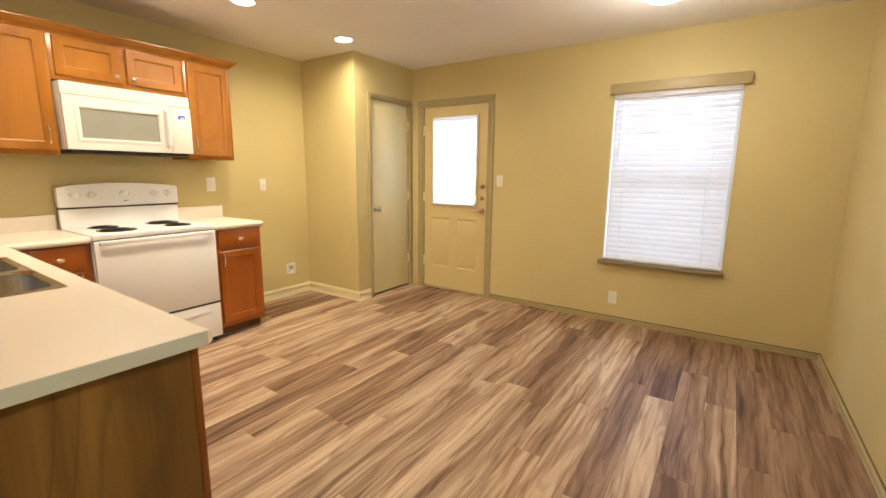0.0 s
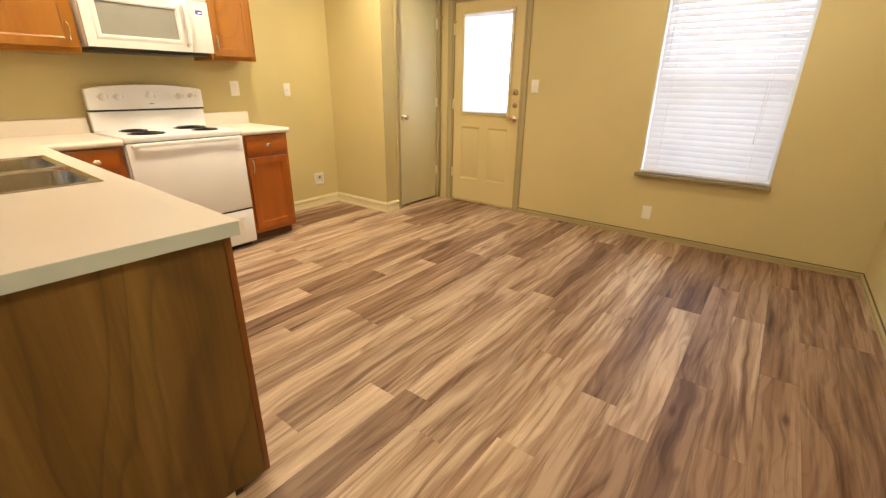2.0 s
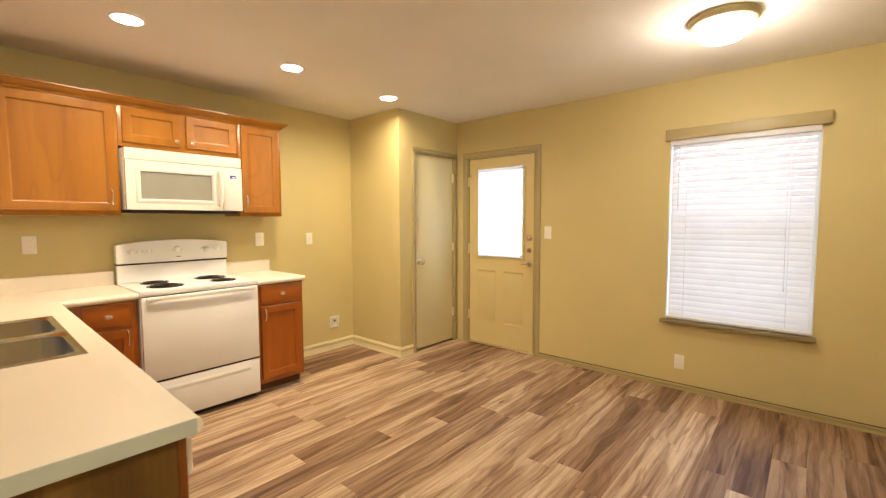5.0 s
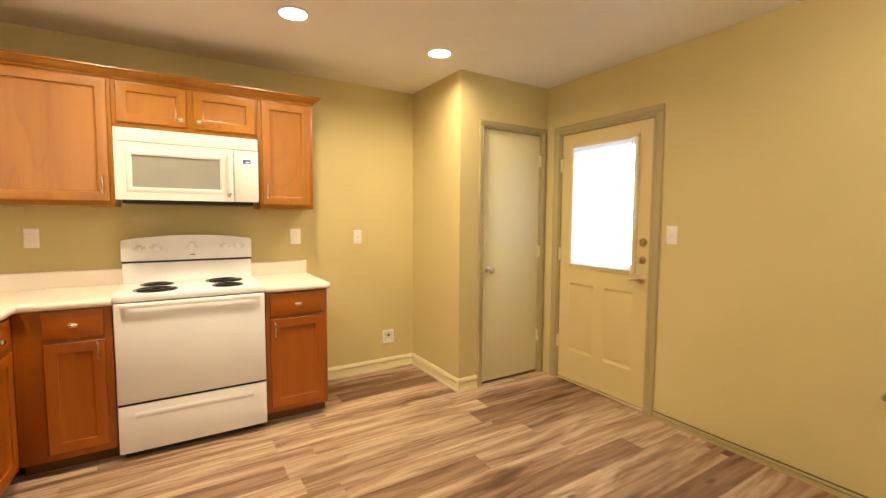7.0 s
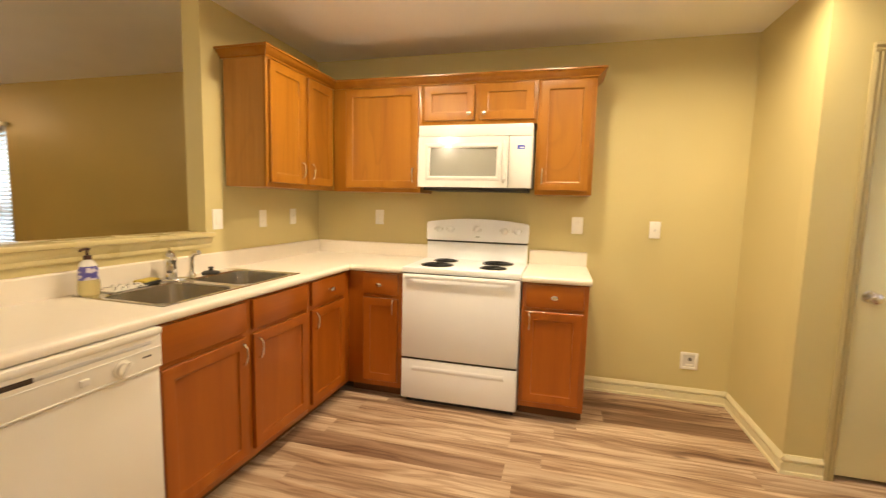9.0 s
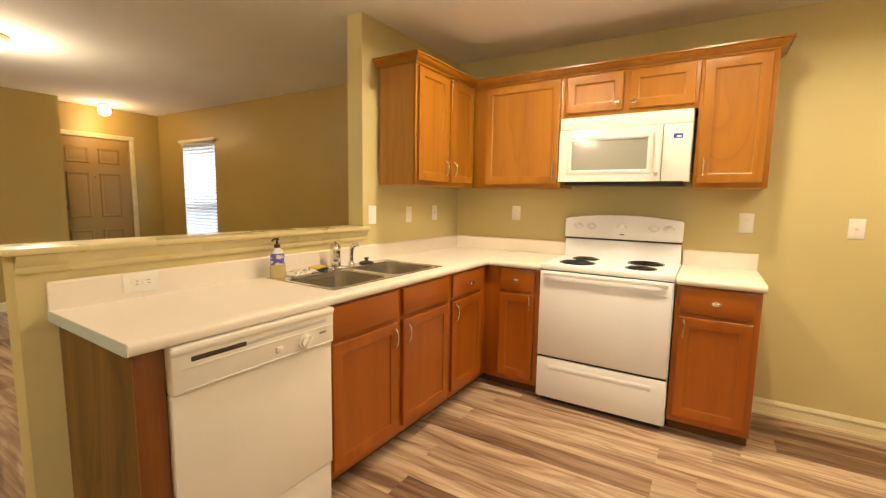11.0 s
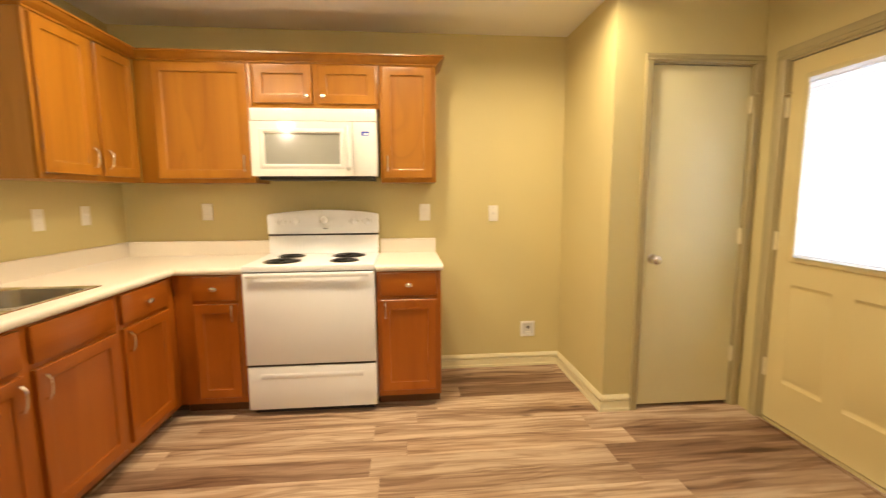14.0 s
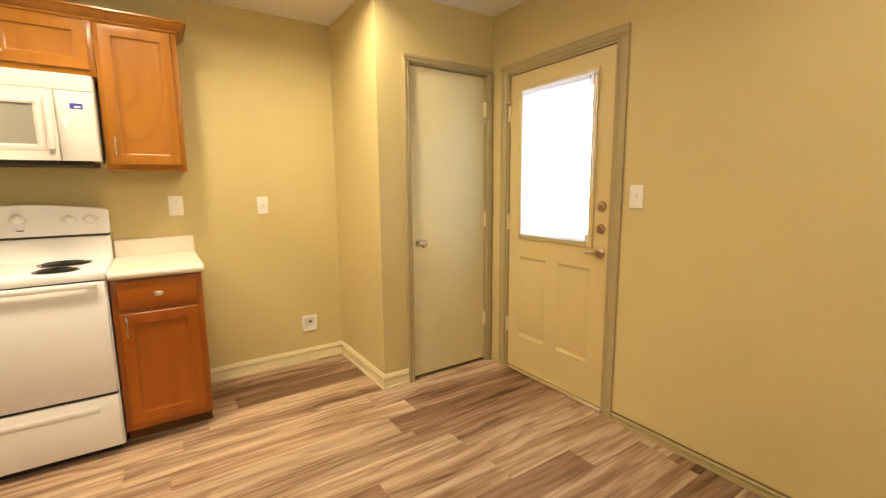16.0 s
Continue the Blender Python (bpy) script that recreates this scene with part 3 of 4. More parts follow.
for z in (0.32, 1.05, 1.77):
    bm = boxes((-3.004, -2.980, DY - 0.006, DY - 0.0005, z - 0.05, z + 0.05), bevel=0.001)
    lathe(bm, [(0.007, -0.052), (0.007, 0.052)], (-2.992, DY - 0.010, z), "z", 10)
    part("hinge", bm, BASE, bd, "painted butt hinge")
bm = tube(bmesh.new(), [(-2.992, DY - 0.010, 1.83), (-2.965, DY - 0.055, 1.832), (-2.93, DY - 0.05, 1.832)], 0.006, 8)
part("door_stop", bm, TRIM, bd, "hinge-pin door stop")
# mini blind on the door
mb = thing("mini_blind", "closed white mini blind on the back door glass", "blind")
part("head_rail", boxes((-2.858, -2.338, DY - 0.030, DY - 0.013, 1.868, 1.893), bevel=0.002), MINISLAT, mb)
part("bottom_rail", boxes((-2.858, -2.338, DY - 0.028, DY - 0.014, 0.975, 0.989), bevel=0.003), MINISLAT, mb)
base_mesh = None
n = 44
for k in range(n):
    z = 0.998 + (1.866 - 0.998) * k / (n - 1)
    if base_mesh is None:
        bm = bmesh.new()
        out = [(-0.0025, -0.0118), (0.0012, 0.0), (0.0022, 0.0118), (0.0014, 0.0118), (0.0004, 0.0), (-0.0033, -0.0118)]
        prism(bm, out, "x", -0.260, 0.260)
        first = part("slat", bm, MINISLAT, mb)
        base_mesh = first.data
        first.location = (-2.598, DY - 0.021, z)
    else:
        ob = new("slat", base_mesh)
        ob.parent = mb
        ob.location = (-2.598, DY - 0.021, z)
part("wand", tube(bmesh.new(), [(-2.300, DY - 0.030, 1.885), (-2.299, DY - 0.032, 1.6), (-2.297, DY - 0.030, 1.27)], 0.004, 6), MINISLAT, mb, "clear plastic tilt wand")
part("wand_hook", boxes((-2.338, -2.290, DY - 0.036, DY - 0.020, 1.880, 1.898), bevel=0.003), MINISLAT, mb)


def window(name, m, w, z0, z1, label, blind_label, tilt, valance):
    """A sash window at the outer face and a slatted blind in front, in a frame whose front is local -y."""
    win = thing(name, label, "window", m, kind="structure")
    y0, y1 = 0.07, 0.11
    for part_name, x0, x1, a, b_ in (("window_frame", 0, 0.03, z0, z1), ("window_frame", w - 0.03, w, z0, z1), ("window_frame", 0.03, w - 0.03, z0, z0 + 0.035),
                                    ("window_frame", 0.03, w - 0.03, z1 - 0.035, z1), ("meeting_rail", 0.03, w - 0.03, (z0 + z1) / 2 - 0.02, (z0 + z1) / 2 + 0.02)):
        part(part_name, boxes((x0, x1, y0, y1, a, b_), bevel=0.002), PLATE, win)
    for a, b_ in ((z0 + 0.035, (z0 + z1) / 2 - 0.02), ((z0 + z1) / 2 + 0.02, z1 - 0.035)):
        p = part("pane", boxes((0.03, w - 0.03, 0.088, 0.093, a, b_)), GLASS, win)
        p.visible_shadow = False
    part("window_sill", boxes((-0.03, w + 0.018, -0.055, 0.068, z0 - 0.032, z0 - 0.004), bevel=0.006), SILL, win, "olive painted window sill")
    # white strips added for the daylight that leaks past the blind's ends
    for x0, x1 in ((0.001, 0.010), (w - 0.010, w - 0.001)):
        part("jamb_liner", boxes((x0, x1, 0.002, 0.07, z0, z1)), PLATE, win, "added white strip for daylight on the reveal")
    bl = thing("window_blind", blind_label, "blind", m)
    v0, v1 = z1 - 0.012, z1 + (0.072 if w > 0.8 else 0.028)
    part("valance", boxes((-0.025, w + 0.040, -0.040, -0.028, v0, v1), (-0.025, -0.013, -0.028, -0.001, v0, v1), (w + 0.028, w + 0.040, -0.028, -0.001, v0, v1), bevel=0.003), valance, bl, "painted valance board")
    part("head_rail", boxes((0.008, w - 0.008, -0.022, 0.030, z1 - 0.05, z1 - 0.004), bevel=0.003), SLAT, bl)
    part("bottom_rail", boxes((0.008, w - 0.008, -0.022, 0.028, z0 + 0.006, z0 + 0.026), bevel=0.005), SLAT, bl)
    lo, hi = z0 + 0.048, z1 - 0.062
    n = round((hi - lo) / 0.043)
    c, s = math.cos(radians(tilt)), math.sin(radians(tilt))
    shared = None
    for k in range(n + 1):
        z = lo + (hi - lo) * k / n
        if shared is None:
            out = []
            for u, bow in ((-0.025, 0), (-0.012, 0.0014), (0, 0.002), (0.012, 0.0014), (0.025, 0)):
                out.append((u * c - (bow + 0.0013) * s, u * s + (bow + 0.0013) * c))
            out += [(u * c - (bow - 0.0013) * s, u * s + (bow - 0.0013) * c) for u, bow in ((0.025, 0), (0.012, 0.0014), (0, 0.002), (-0.012, 0.0014), (-0.025, 0))]
            first = part("slat", prism(bmesh.new(), out, "x", 0.024, w - 0.024), SLAT, bl)
            shared = first.data
            first.location = (w / 2, 0.003, z)
        else:
            ob = new("slat", shared)
            ob.parent = bl
            ob.location = (w / 2, 0.003, z)
    for x in (0.13, w - 0.15) if w > 0.8 else (0.12, w - 0.12):
        part("ladder_tape", tube(bmesh.new(), [(x, -0.023, z0 + 0.02), (x, -0.023, z1 - 0.03)], 0.0016, 5), SLAT, bl)
    part("lift_cord", tube(bmesh.new(), [(w - 0.17, -0.026, z1 - 0.02), (w - 0.168, -0.027, 1.2), (w - 0.166, -0.026, z0 + 0.33)], 0.0016, 5), SLAT, bl)
    part("cord_tassel", lathe(bmesh.new(), [(0.003, 0), (0.007, -0.03), (0.0045, -0.034)], (w - 0.166, -0.026, z0 + 0.33)), SLAT, bl)
    part("wand", tube(bmesh.new(), [(0.075, -0.030, z1 - 0.02), (0.074, -0.031, 1.5), (0.075, -0.030, z1 - 0.55)], 0.0035, 6), SLAT, bl)
    return win


window("window_1", pose(-0.995, NY, 0), 0.91, 0.565, 1.985, "sash window with olive sill behind a white blind", "lowered white slatted blind with khaki valance board", 57, TRIM)
window("window_2", pose(WX, -4.43, 0, 0, 0, 90), 0.77, 0.58, 2.02, "narrow living room window behind a white blind", "lowered white slatted blind in the living room", 40, BASE)

# front door, six embossed panels
casing("front_door_casing", "y", SY, 1, -3.53, -2.715, 2.03, 0.06, LEDGE, "pale yellow painted casing round the front door")
fd = thing("door_3", "closed brown-khaki six-panel front door", "door", kind="structure")
part("door_leaf", boxes((-3.525, -2.72, SY - 0.05, SY - 0.01, 0.01, 2.025), bevel=0.002), FRONTDOOR, fd)
for px0, px1 in ((-3.42, -3.17), (-3.07, -2.82)):
    for z0, z1 in ((0.20, 0.84), (1.00, 1.58), (1.70, 1.90)):
        bm = bmesh.new()
        rings = []
        for inset, y in ((0.0, 0.0005), (0.010, 0.011), (0.022, 0.010), (0.034, 0.001), (0.06, 0.007)):
            rings.append([bm.verts.new((cx, SY - 0.01 + y, cz)) for cx, cz in ((px0 + inset, z0 + inset), (px1 - inset, z0 + inset), (px1 - inset, z1 - inset), (px0 + inset, z1 - inset))])
        for p, q in zip(rings, rings[1:]):
            for j in range(4):
                bm.faces.new((p[j], p[(j + 1) % 4], q[(j + 1) % 4], q[j]))
        bm.faces.new(rings[-1])
        part("door_panel", bm, FRONTDOOR, fd, "embossed panel")
for z in (1.02, 1.14, 1.25):
    part("door_knob" if z < 1.1 else "deadbolt", lathe(bmesh.new(), [(0.028, 0), (0.028, 0.006), (0.012, 0.014), (0.026, 0.034), (0.022, 0.05)], (-2.795, SY - 0.008, z), "-y", 16), NICKEL, fd)
part("peephole", lathe(bmesh.new(), [(0.009, 0), (0.009, 0.006), (0.004, 0.007)], (-3.12, SY - 0.003, 1.52), "-y", 12), CHROME, fd)

# outside: ground and a neighbouring brick wall
setting("ground", boxes((-60, 60, -60, 60, -0.30, -0.12)), GROUND, "dry grass ground outside the house", "ground")
nb = thing("neighbour_house", "red brick neighbouring house behind the back yard", "house", pose(0, 12, -0.12), kind="structure")
part("wall", boxes((-9, 5, 0, 0.25, 0, 5.4)), BRICK, nb)
bm = prism(bmesh.new(), [(-0.5, 5.4), (0.6, 5.4), (4, 7.4), (3.6, 7.4)], "x", -9.5, 5.5)
part("roof", bm, ROOFING, nb)

# ---- ceiling lamps ----
for k, (cx, cy) in enumerate(CANS):
    can = thing("recessed_light", "lit recessed ceiling light with white trim ring", "ceiling light", pose(cx, cy, H), "recessed kitchen lights")
    bm = bmesh.new()
    lathe(bm, [(0.086, -0.0005), (0.088, -0.004), (0.080, -0.007), (0.070, -0.006), (0.068, -0.0005)], (0, 0, 0), "z", 32)
    part("trim_ring", bm, CEIL, can)
    part("lens", lathe(bmesh.new(), [(0.070, -0.007), (0.060, -0.010), (0.02, -0.0115), (0.004, -0.0118)], (0, 0, 0), "z", 32), CANGLOW, can, "glowing lamp face")


def dome(name, m, label, r, ring):
    d = thing(name, label, "ceiling light", m)
    part("base_ring", lathe(bmesh.new(), [(r, -0.001), (r * 1.01, -0.010), (r * 0.99, -0.022), (r * 0.93, -0.034), (r * 0.86, -0.036), (r * 0.86, -0.001)], (0, 0, 0), "z", 40), ring, d, "painted metal base ring")
    part("glass_shade", lathe(bmesh.new(), [(r * 0.86, -0.037), (r * 0.855, -0.056), (r * 0.78, -0.084), (r * 0.58, -0.110), (r * 0.30, -0.124), (0.004, -0.127)], (0, 0, 0), "z", 40), DOMEGLOW, d, "glowing opal glass shade")


for cx, cy in DOMES:
    dome("ceiling_light", pose(cx, cy, H), "lit flush ceiling light with opal glass shade", 0.165, TRIM)
dome("ceiling_light", pose(-1.65, -2.70, H), "lit flush living room ceiling light", 0.165, BASE)
eg = thing("entry_light", "lit round globe ceiling light in the entry", "ceiling light", pose(-3.15, -4.72, H))
part("base_ring", lathe(bmesh.new(), [(0.055, -0.001), (0.055, -0.02), (0.045, -0.03)], (0, 0, 0), "z", 24), BASE, eg)
part("glass_globe", lathe(bmesh.new(), [(0.035, -0.031), (0.052, -0.045), (0.066, -0.075), (0.066, -0.095), (0.052, -0.128), (0.025, -0.146), (0.004, -0.148)], (0, 0, 0), "z", 28), DOMEGLOW, eg)

# ---- cabinets ----
# In a cabinet's own space x runs along its width, its face looks to -y and lies at y = 0.
FACE_RANGE, FACE_SINK = -3.335, 0.527


def on_range(y, z=0.0, x=FACE_RANGE):
    return pose(x, y, z, 0, 0, 90)


def on_sink(x, z=0.0, y=FACE_SINK):
    return SQUARE @ pose(x, y, z, 0, 0, 180)


def pull(cab, x, z, owner):
    """An arched upright bar pull on two feet."""
    bm = tube(bmesh.new(), [(x, -0.020, z - 0.048), (x, -0.032, z - 0.046), (x, -0.043, z - 0.030), (x, -0.047, z), (x, -0.043, z + 0.030), (x, -0.032, z + 0.046), (x, -0.020, z + 0.048)],
              [0.0065, 0.006, 0.005, 0.0045, 0.005, 0.006, 0.0065], 8)
    part("handle", bm, NICKEL, owner, "brushed nickel bar pull")


def knob(cab, x, z, owner, wide=1.0):
    bm = lathe(bmesh.new(), [(0.009, 0), (0.007, 0.008), (0.008, 0.014), (0.016, 0.020), (0.0165, 0.026), (0.010, 0.031), (0.002, 0.032)], (x, -0.019, z), "-y", 16, (wide, 0.8))
    part("knob", bm, NICKEL, owner, "brushed nickel knob")


def door_front(cab, x0, x1, z0, z1, grip=None):
    """Framed door with a sunk flat panel."""
    w = 0.052
    bm = bmesh.new()
    rings = []
    for inset, y in ((0, -0.0005), (0, -0.0165), (0.0025, -0.019), (w - 0.002, -0.019), (w, -0.0175), (w, -0.0005)):
        a0, a1, b0, b1 = x0 + inset, x1 - inset, z0 + inset, z1 - inset
        rings.append([bm.verts.new((p, y, q)) for p, q in ((a0, b0), (a1, b0), (a1, b1), (a0, b1))])
    for p, q in zip(rings, rings[1:] + rings[:1]):
        for j in range(4):
            bm.faces.new((p[j], p[(j + 1) % 4], q[(j + 1) % 4], q[j]))
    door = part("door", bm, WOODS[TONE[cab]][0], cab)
    bm = bmesh.new()
    rings = []
    for inset, y in ((0.0005, -0.0125), (0.005, -0.0095), (0.012, -0.0085)):
        a0, a1, b0, b1 = x0 + w + inset, x1 - w - inset, z0 + w + inset, z1 - w - inset
        rings.append([bm.verts.new((p, y, q)) for p, q in ((a0, b0), (a1, b0), (a1, b1), (a0, b1))])
    for p, q in zip(rings, rings[1:]):
        for j in range(4):
            bm.faces.new((p[j], p[(j + 1) % 4], q[(j + 1) % 4], q[j]))
    bm.faces.new(rings[-1])
    back = [bm.verts.new((c.co.x, -0.003, c.co.z)) for c in rings[0]]
    for j in range(4):
        bm.faces.new((rings[0][j], rings[0][(j + 1) % 4], back[(j + 1) % 4], back[j]))
    bm.faces.new(back)
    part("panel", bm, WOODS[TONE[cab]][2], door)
    if grip:
        kind, gx, gz = grip
        (pull if kind == "pull" else knob)(cab, gx, gz, door)
    return door


def drawer_front(cab, x0, x1, z0, z1, grip=True):
    d = part("drawer_front", boxes((x0, x1, -0.019, -0.0005, z0, z1), bevel=0.0035), OAKH, cab)
    if grip:
        knob(cab, (x0 + x1) / 2, (z0 + z1) / 2, d, 1.35)
    return d


def carcass(cab, w, depth, z0, z1, side=None, inner=None):
    """Box with a face frame; inner is the box's top where it stays under a sink."""
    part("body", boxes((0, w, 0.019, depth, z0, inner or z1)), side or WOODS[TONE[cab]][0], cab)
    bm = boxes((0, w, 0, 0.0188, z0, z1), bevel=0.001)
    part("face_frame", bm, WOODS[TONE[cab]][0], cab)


def base_cabinet(name, m, w, label, bays, side=None, top=0.862, kick=0.078, inner=None):
    cab = thing(name, label, "base cabinet", m, "kitchen base cabinets")
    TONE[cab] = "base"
    carcass(cab, w, 0.575, kick, top, side, inner)
    part("toe_kick", boxes((0.002, w - 0.002, 0.07, 0.56, 0.002, kick)), KICKWOOD, cab, "brown recessed toe kick board")
    for x0, x1, drawer, grip in bays:
        drawer_front(cab, x0, x1, 0.712, 0.852, drawer)
        door_front(cab, x0, x1, 0.118, 0.688, grip)
    return cab


# range run, then sink run
base_cabinet("base_cabinet", on_range(0.530), 0.390, "honey maple base cabinet with drawer beside the range", [(0.112, 0.358, True, ("pull", 0.330, 0.635))])
base_cabinet("base_cabinet", on_range(1.692), 0.388, "honey maple base cabinet with drawer ending the range run", [(0.024, 0.360, True, ("pull", 0.052, 0.628))])
base_cabinet("base_cabinet", on_sink(-2.850), 0.490, "honey maple corner base cabinet with drawer and door", [(0.022, 0.400, True, ("pull", 0.052, 0.620))])
base_cabinet("sink_base_cabinet", on_sink(-1.895), 0.953, "honey maple sink base with two doors and false drawers", [(0.015, 0.448, False, ("pull", 0.418, 0.615)), (0.494, 0.930, False, ("pull", 0.524, 0.615))], inner=0.70)
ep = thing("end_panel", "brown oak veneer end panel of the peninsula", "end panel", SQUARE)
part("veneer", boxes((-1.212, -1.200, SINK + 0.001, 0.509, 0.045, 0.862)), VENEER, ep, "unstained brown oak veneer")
part("stile", boxes((-1.275, -1.197, 0.5095, 0.528, 0.045, 0.862), bevel=0.0015), SHADED_STILE, ep, "maple end stile with its shade put into the colour")
part("filler", boxes((-1.275, -1.213, SINK + 0.001, 0.509, 0.045, 0.862)), SHADED_STILE, ep)
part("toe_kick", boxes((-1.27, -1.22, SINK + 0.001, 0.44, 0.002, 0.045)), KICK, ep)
bm = prism(bmesh.new(), [(-1.217 + p, q) for p, q in base_profile()], "y", SINK + 0.002, 0.41)
solo("baseboard", bm, BASE, "pale khaki baseboard under the end panel", "baseboard", SQUARE, kind="structure")

UZ0, UZ1, UD = 1.396, 2.136, 0.289


def upper_cabinet(m, w, label, doors, z0=UZ0, side=None):
    cab = thing("wall_cabinet", label, "wall cabinet", m, "kitchen wall cabinets")
    TONE[cab] = "upper"
    carcass(cab, w, UD, z0, UZ1, side)
    for x0, x1, grip in doors:
        door_front(cab, x0, x1, z0 + 0.028, UZ1 - 0.020, grip)
    return cab


UX, UY = -3.631, 0.245
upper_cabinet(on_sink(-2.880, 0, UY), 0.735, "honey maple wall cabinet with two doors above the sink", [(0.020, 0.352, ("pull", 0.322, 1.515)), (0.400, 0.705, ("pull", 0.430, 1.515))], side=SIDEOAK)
upper_cabinet(on_range(0.250, 0, UX), 0.680, "honey maple corner wall cabinet beside the microwave", [(0.110, 0.662, ("pull", 0.630, 1.515))])
upper_cabinet(on_range(0.932, 0, UX), 0.786, "low honey maple wall cabinet above the microwave", [(0.022, 0.372, ("knob", 0.340, 1.925)), (0.410, 0.765, ("knob", 0.442, 1.925))], z0=1.858)
upper_cabinet(on_range(1.720, 0, UX), 0.358, "honey maple wall cabinet ending the range run", [(0.018, 0.332, ("pull", 0.046, 1.515))])

# crown moulding: one run along each leg and a return at each end
crown = [(0, 0), (0.006, 0), (0.008, 0.010), (0.016, 0.014), (0.026, 0.024), (0.040, 0.034), (0.044, 0.042), (0.052, 0.044), (0.052, 0.054), (0, 0.054)]
CZ = UZ1 - 0.008
cm = thing("crown_moulding", "honey maple crown moulding along the wall cabinets", "crown moulding")


def mitred(name, outline, a, b, cut_a, cut_b, place):
    """A moulding from a to b whose ends are cut back by the outline's reach times cut."""
    bm = bmesh.new()
    near = [bm.verts.new(place(a + cut_a * p, p, q)) for p, q in outline]
    far = [bm.verts.new(place(b + cut_b * p, p, q)) for p, q in outline]
    n = len(outline)
    for k in range(n):
        bm.faces.new((near[k], near[(k + 1) % n], far[(k + 1) % n], far[k]))
    bm.faces.new(near[::-1])
    bm.faces.new(far)
    return part(name, bm, WOODS["upper"][1], cm)


mitred("moulding", crown, 0.250, 2.078, 1, 1, lambda t, p, q: (UX + 0.001 + p, t, CZ + q))
askew(mitred("moulding", crown, UX, -2.880, 1, 1, lambda t, p, q: (t, UY + 0.001 + p, CZ + q)))
mitred("return", crown, WX + 0.001, UX, 0, 1, lambda t, p, q: (t, 2.079 + p, CZ + q))
askew(mitred("return", crown, SINK + 0.001, UY, 0, 1, lambda t, p, q: (-2.879 + p, t, CZ + q)))

# ---- worktop ----
CT, TH, NOSE = 0.902, 0.038, 0.012


def nose(front, sign):
    """Outline of the rounded front strip, 60 mm deep."""
    return [(front - sign * 0.06, CT), (front - sign * 0.014, CT), (front - sign * 0.006, CT - 0.003), (front - sign * 0.001, CT - 0.010), (front, CT - 0.019), (front - sign * 0.001, CT - 0.028),
            (front - sign * 0.006, CT - 0.035), (front - sign * 0.014, CT - TH), (front - sign * 0.06, CT - TH)]


CF, RF, CEND = 0.558, -3.300, -1.176
SX0, SX1, SY0, SY1 = -2.860, -1.985, -0.005, 0.475
wt = thing("worktop", "cream laminate L-shaped worktop with low backsplash", "worktop")
fy = CF - 0.06


def sheet(xs, ys, missing, z0, z1):
    """A flat slab over a grid of cells, some of them missing, with shared corners."""
    bm = bmesh.new()
    cells = {(i, j) for i in range(len(xs) - 1) for j in range(len(ys) - 1)} - set(missing)
    at = {}

    def corner(i, j, z):
        if (i, j, z) not in at:
            at[i, j, z] = bm.verts.new((xs[i], ys[j], z))
        return at[i, j, z]
    for i, j in cells:
        ring = [(i, j), (i + 1, j), (i + 1, j + 1), (i, j + 1)]
        bm.faces.new([corner(p, q, z1) for p, q in ring])
        bm.faces.new([corner(p, q, z0) for p, q in ring[::-1]])
        for k, (di, dj) in enumerate(((0, -1), (1, 0), (0, 1), (-1, 0))):
            if (i + di, j + dj) not in cells:
                a, c = ring[k], ring[(k + 1) % 4]
                bm.faces.new((corner(*a, z0), corner(*c, z0), corner(*c, z1), corner(*a, z1)))
    return bm


askew(part("slab", sheet((WX - 0.03, SX0 + 0.01, SX1 - 0.01, CEND), (SINK, SY0 + 0.01, SY1 - 0.01, fy), ((1, 1),), CT - TH, CT), LAMINATE, wt))
part("slab", boxes((WX, RF - 0.06, fy - 0.02, 0.925, CT - TH, CT - 0.0004)), LAMINATE, wt)
askew(part("front_edge", prism(bmesh.new(), nose(CF, 1), "x", RF - 0.058, CEND), LAMINATE, wt))
part("front_edge", prism(bmesh.new(), nose(RF, 1), "y", CF - 0.02, 0.925), LAMINATE, wt)
askew(part("end_cap", boxes((CEND, CEND + 0.003, SINK + 0.002, CF - 0.014, CT - TH, CT - 0.0005)), ENDCAP, wt, "laminate end strip, tinted grey-green for cool daylight"))
bs = [(SINK, CT), (SINK + 0.019, CT), (SINK + 0.019, CT + 0.094), (SINK + 0.014, CT + 0.100), (SINK, CT + 0.100)]
askew(part("backsplash", prism(bmesh.new(), bs, "x", WX + 0.019, CEND), LAMINATE, wt))
bs = [(WX, CT), (WX + 0.019, CT), (WX + 0.019, CT + 0.094), (WX + 0.014, CT + 0.100), (WX, CT + 0.100)]
part("backsplash", prism(bmesh.new(), bs, "y", SINK, 0.925), LAMINATE, wt)
w2 = thing("worktop", "short cream laminate worktop ending the range run", "worktop")
part("slab", boxes((WX, RF - 0.06, 1.690, 2.092, CT - TH, CT)), LAMINATE, w2)
part("front_edge", prism(bmesh.new(), nose(RF, 1), "y", 1.690, 2.092), LAMINATE, w2)
part("backsplash", prism(bmesh.new(), bs, "y", 1.690, 2.092), LAMINATE, w2)

# ---- sink ----


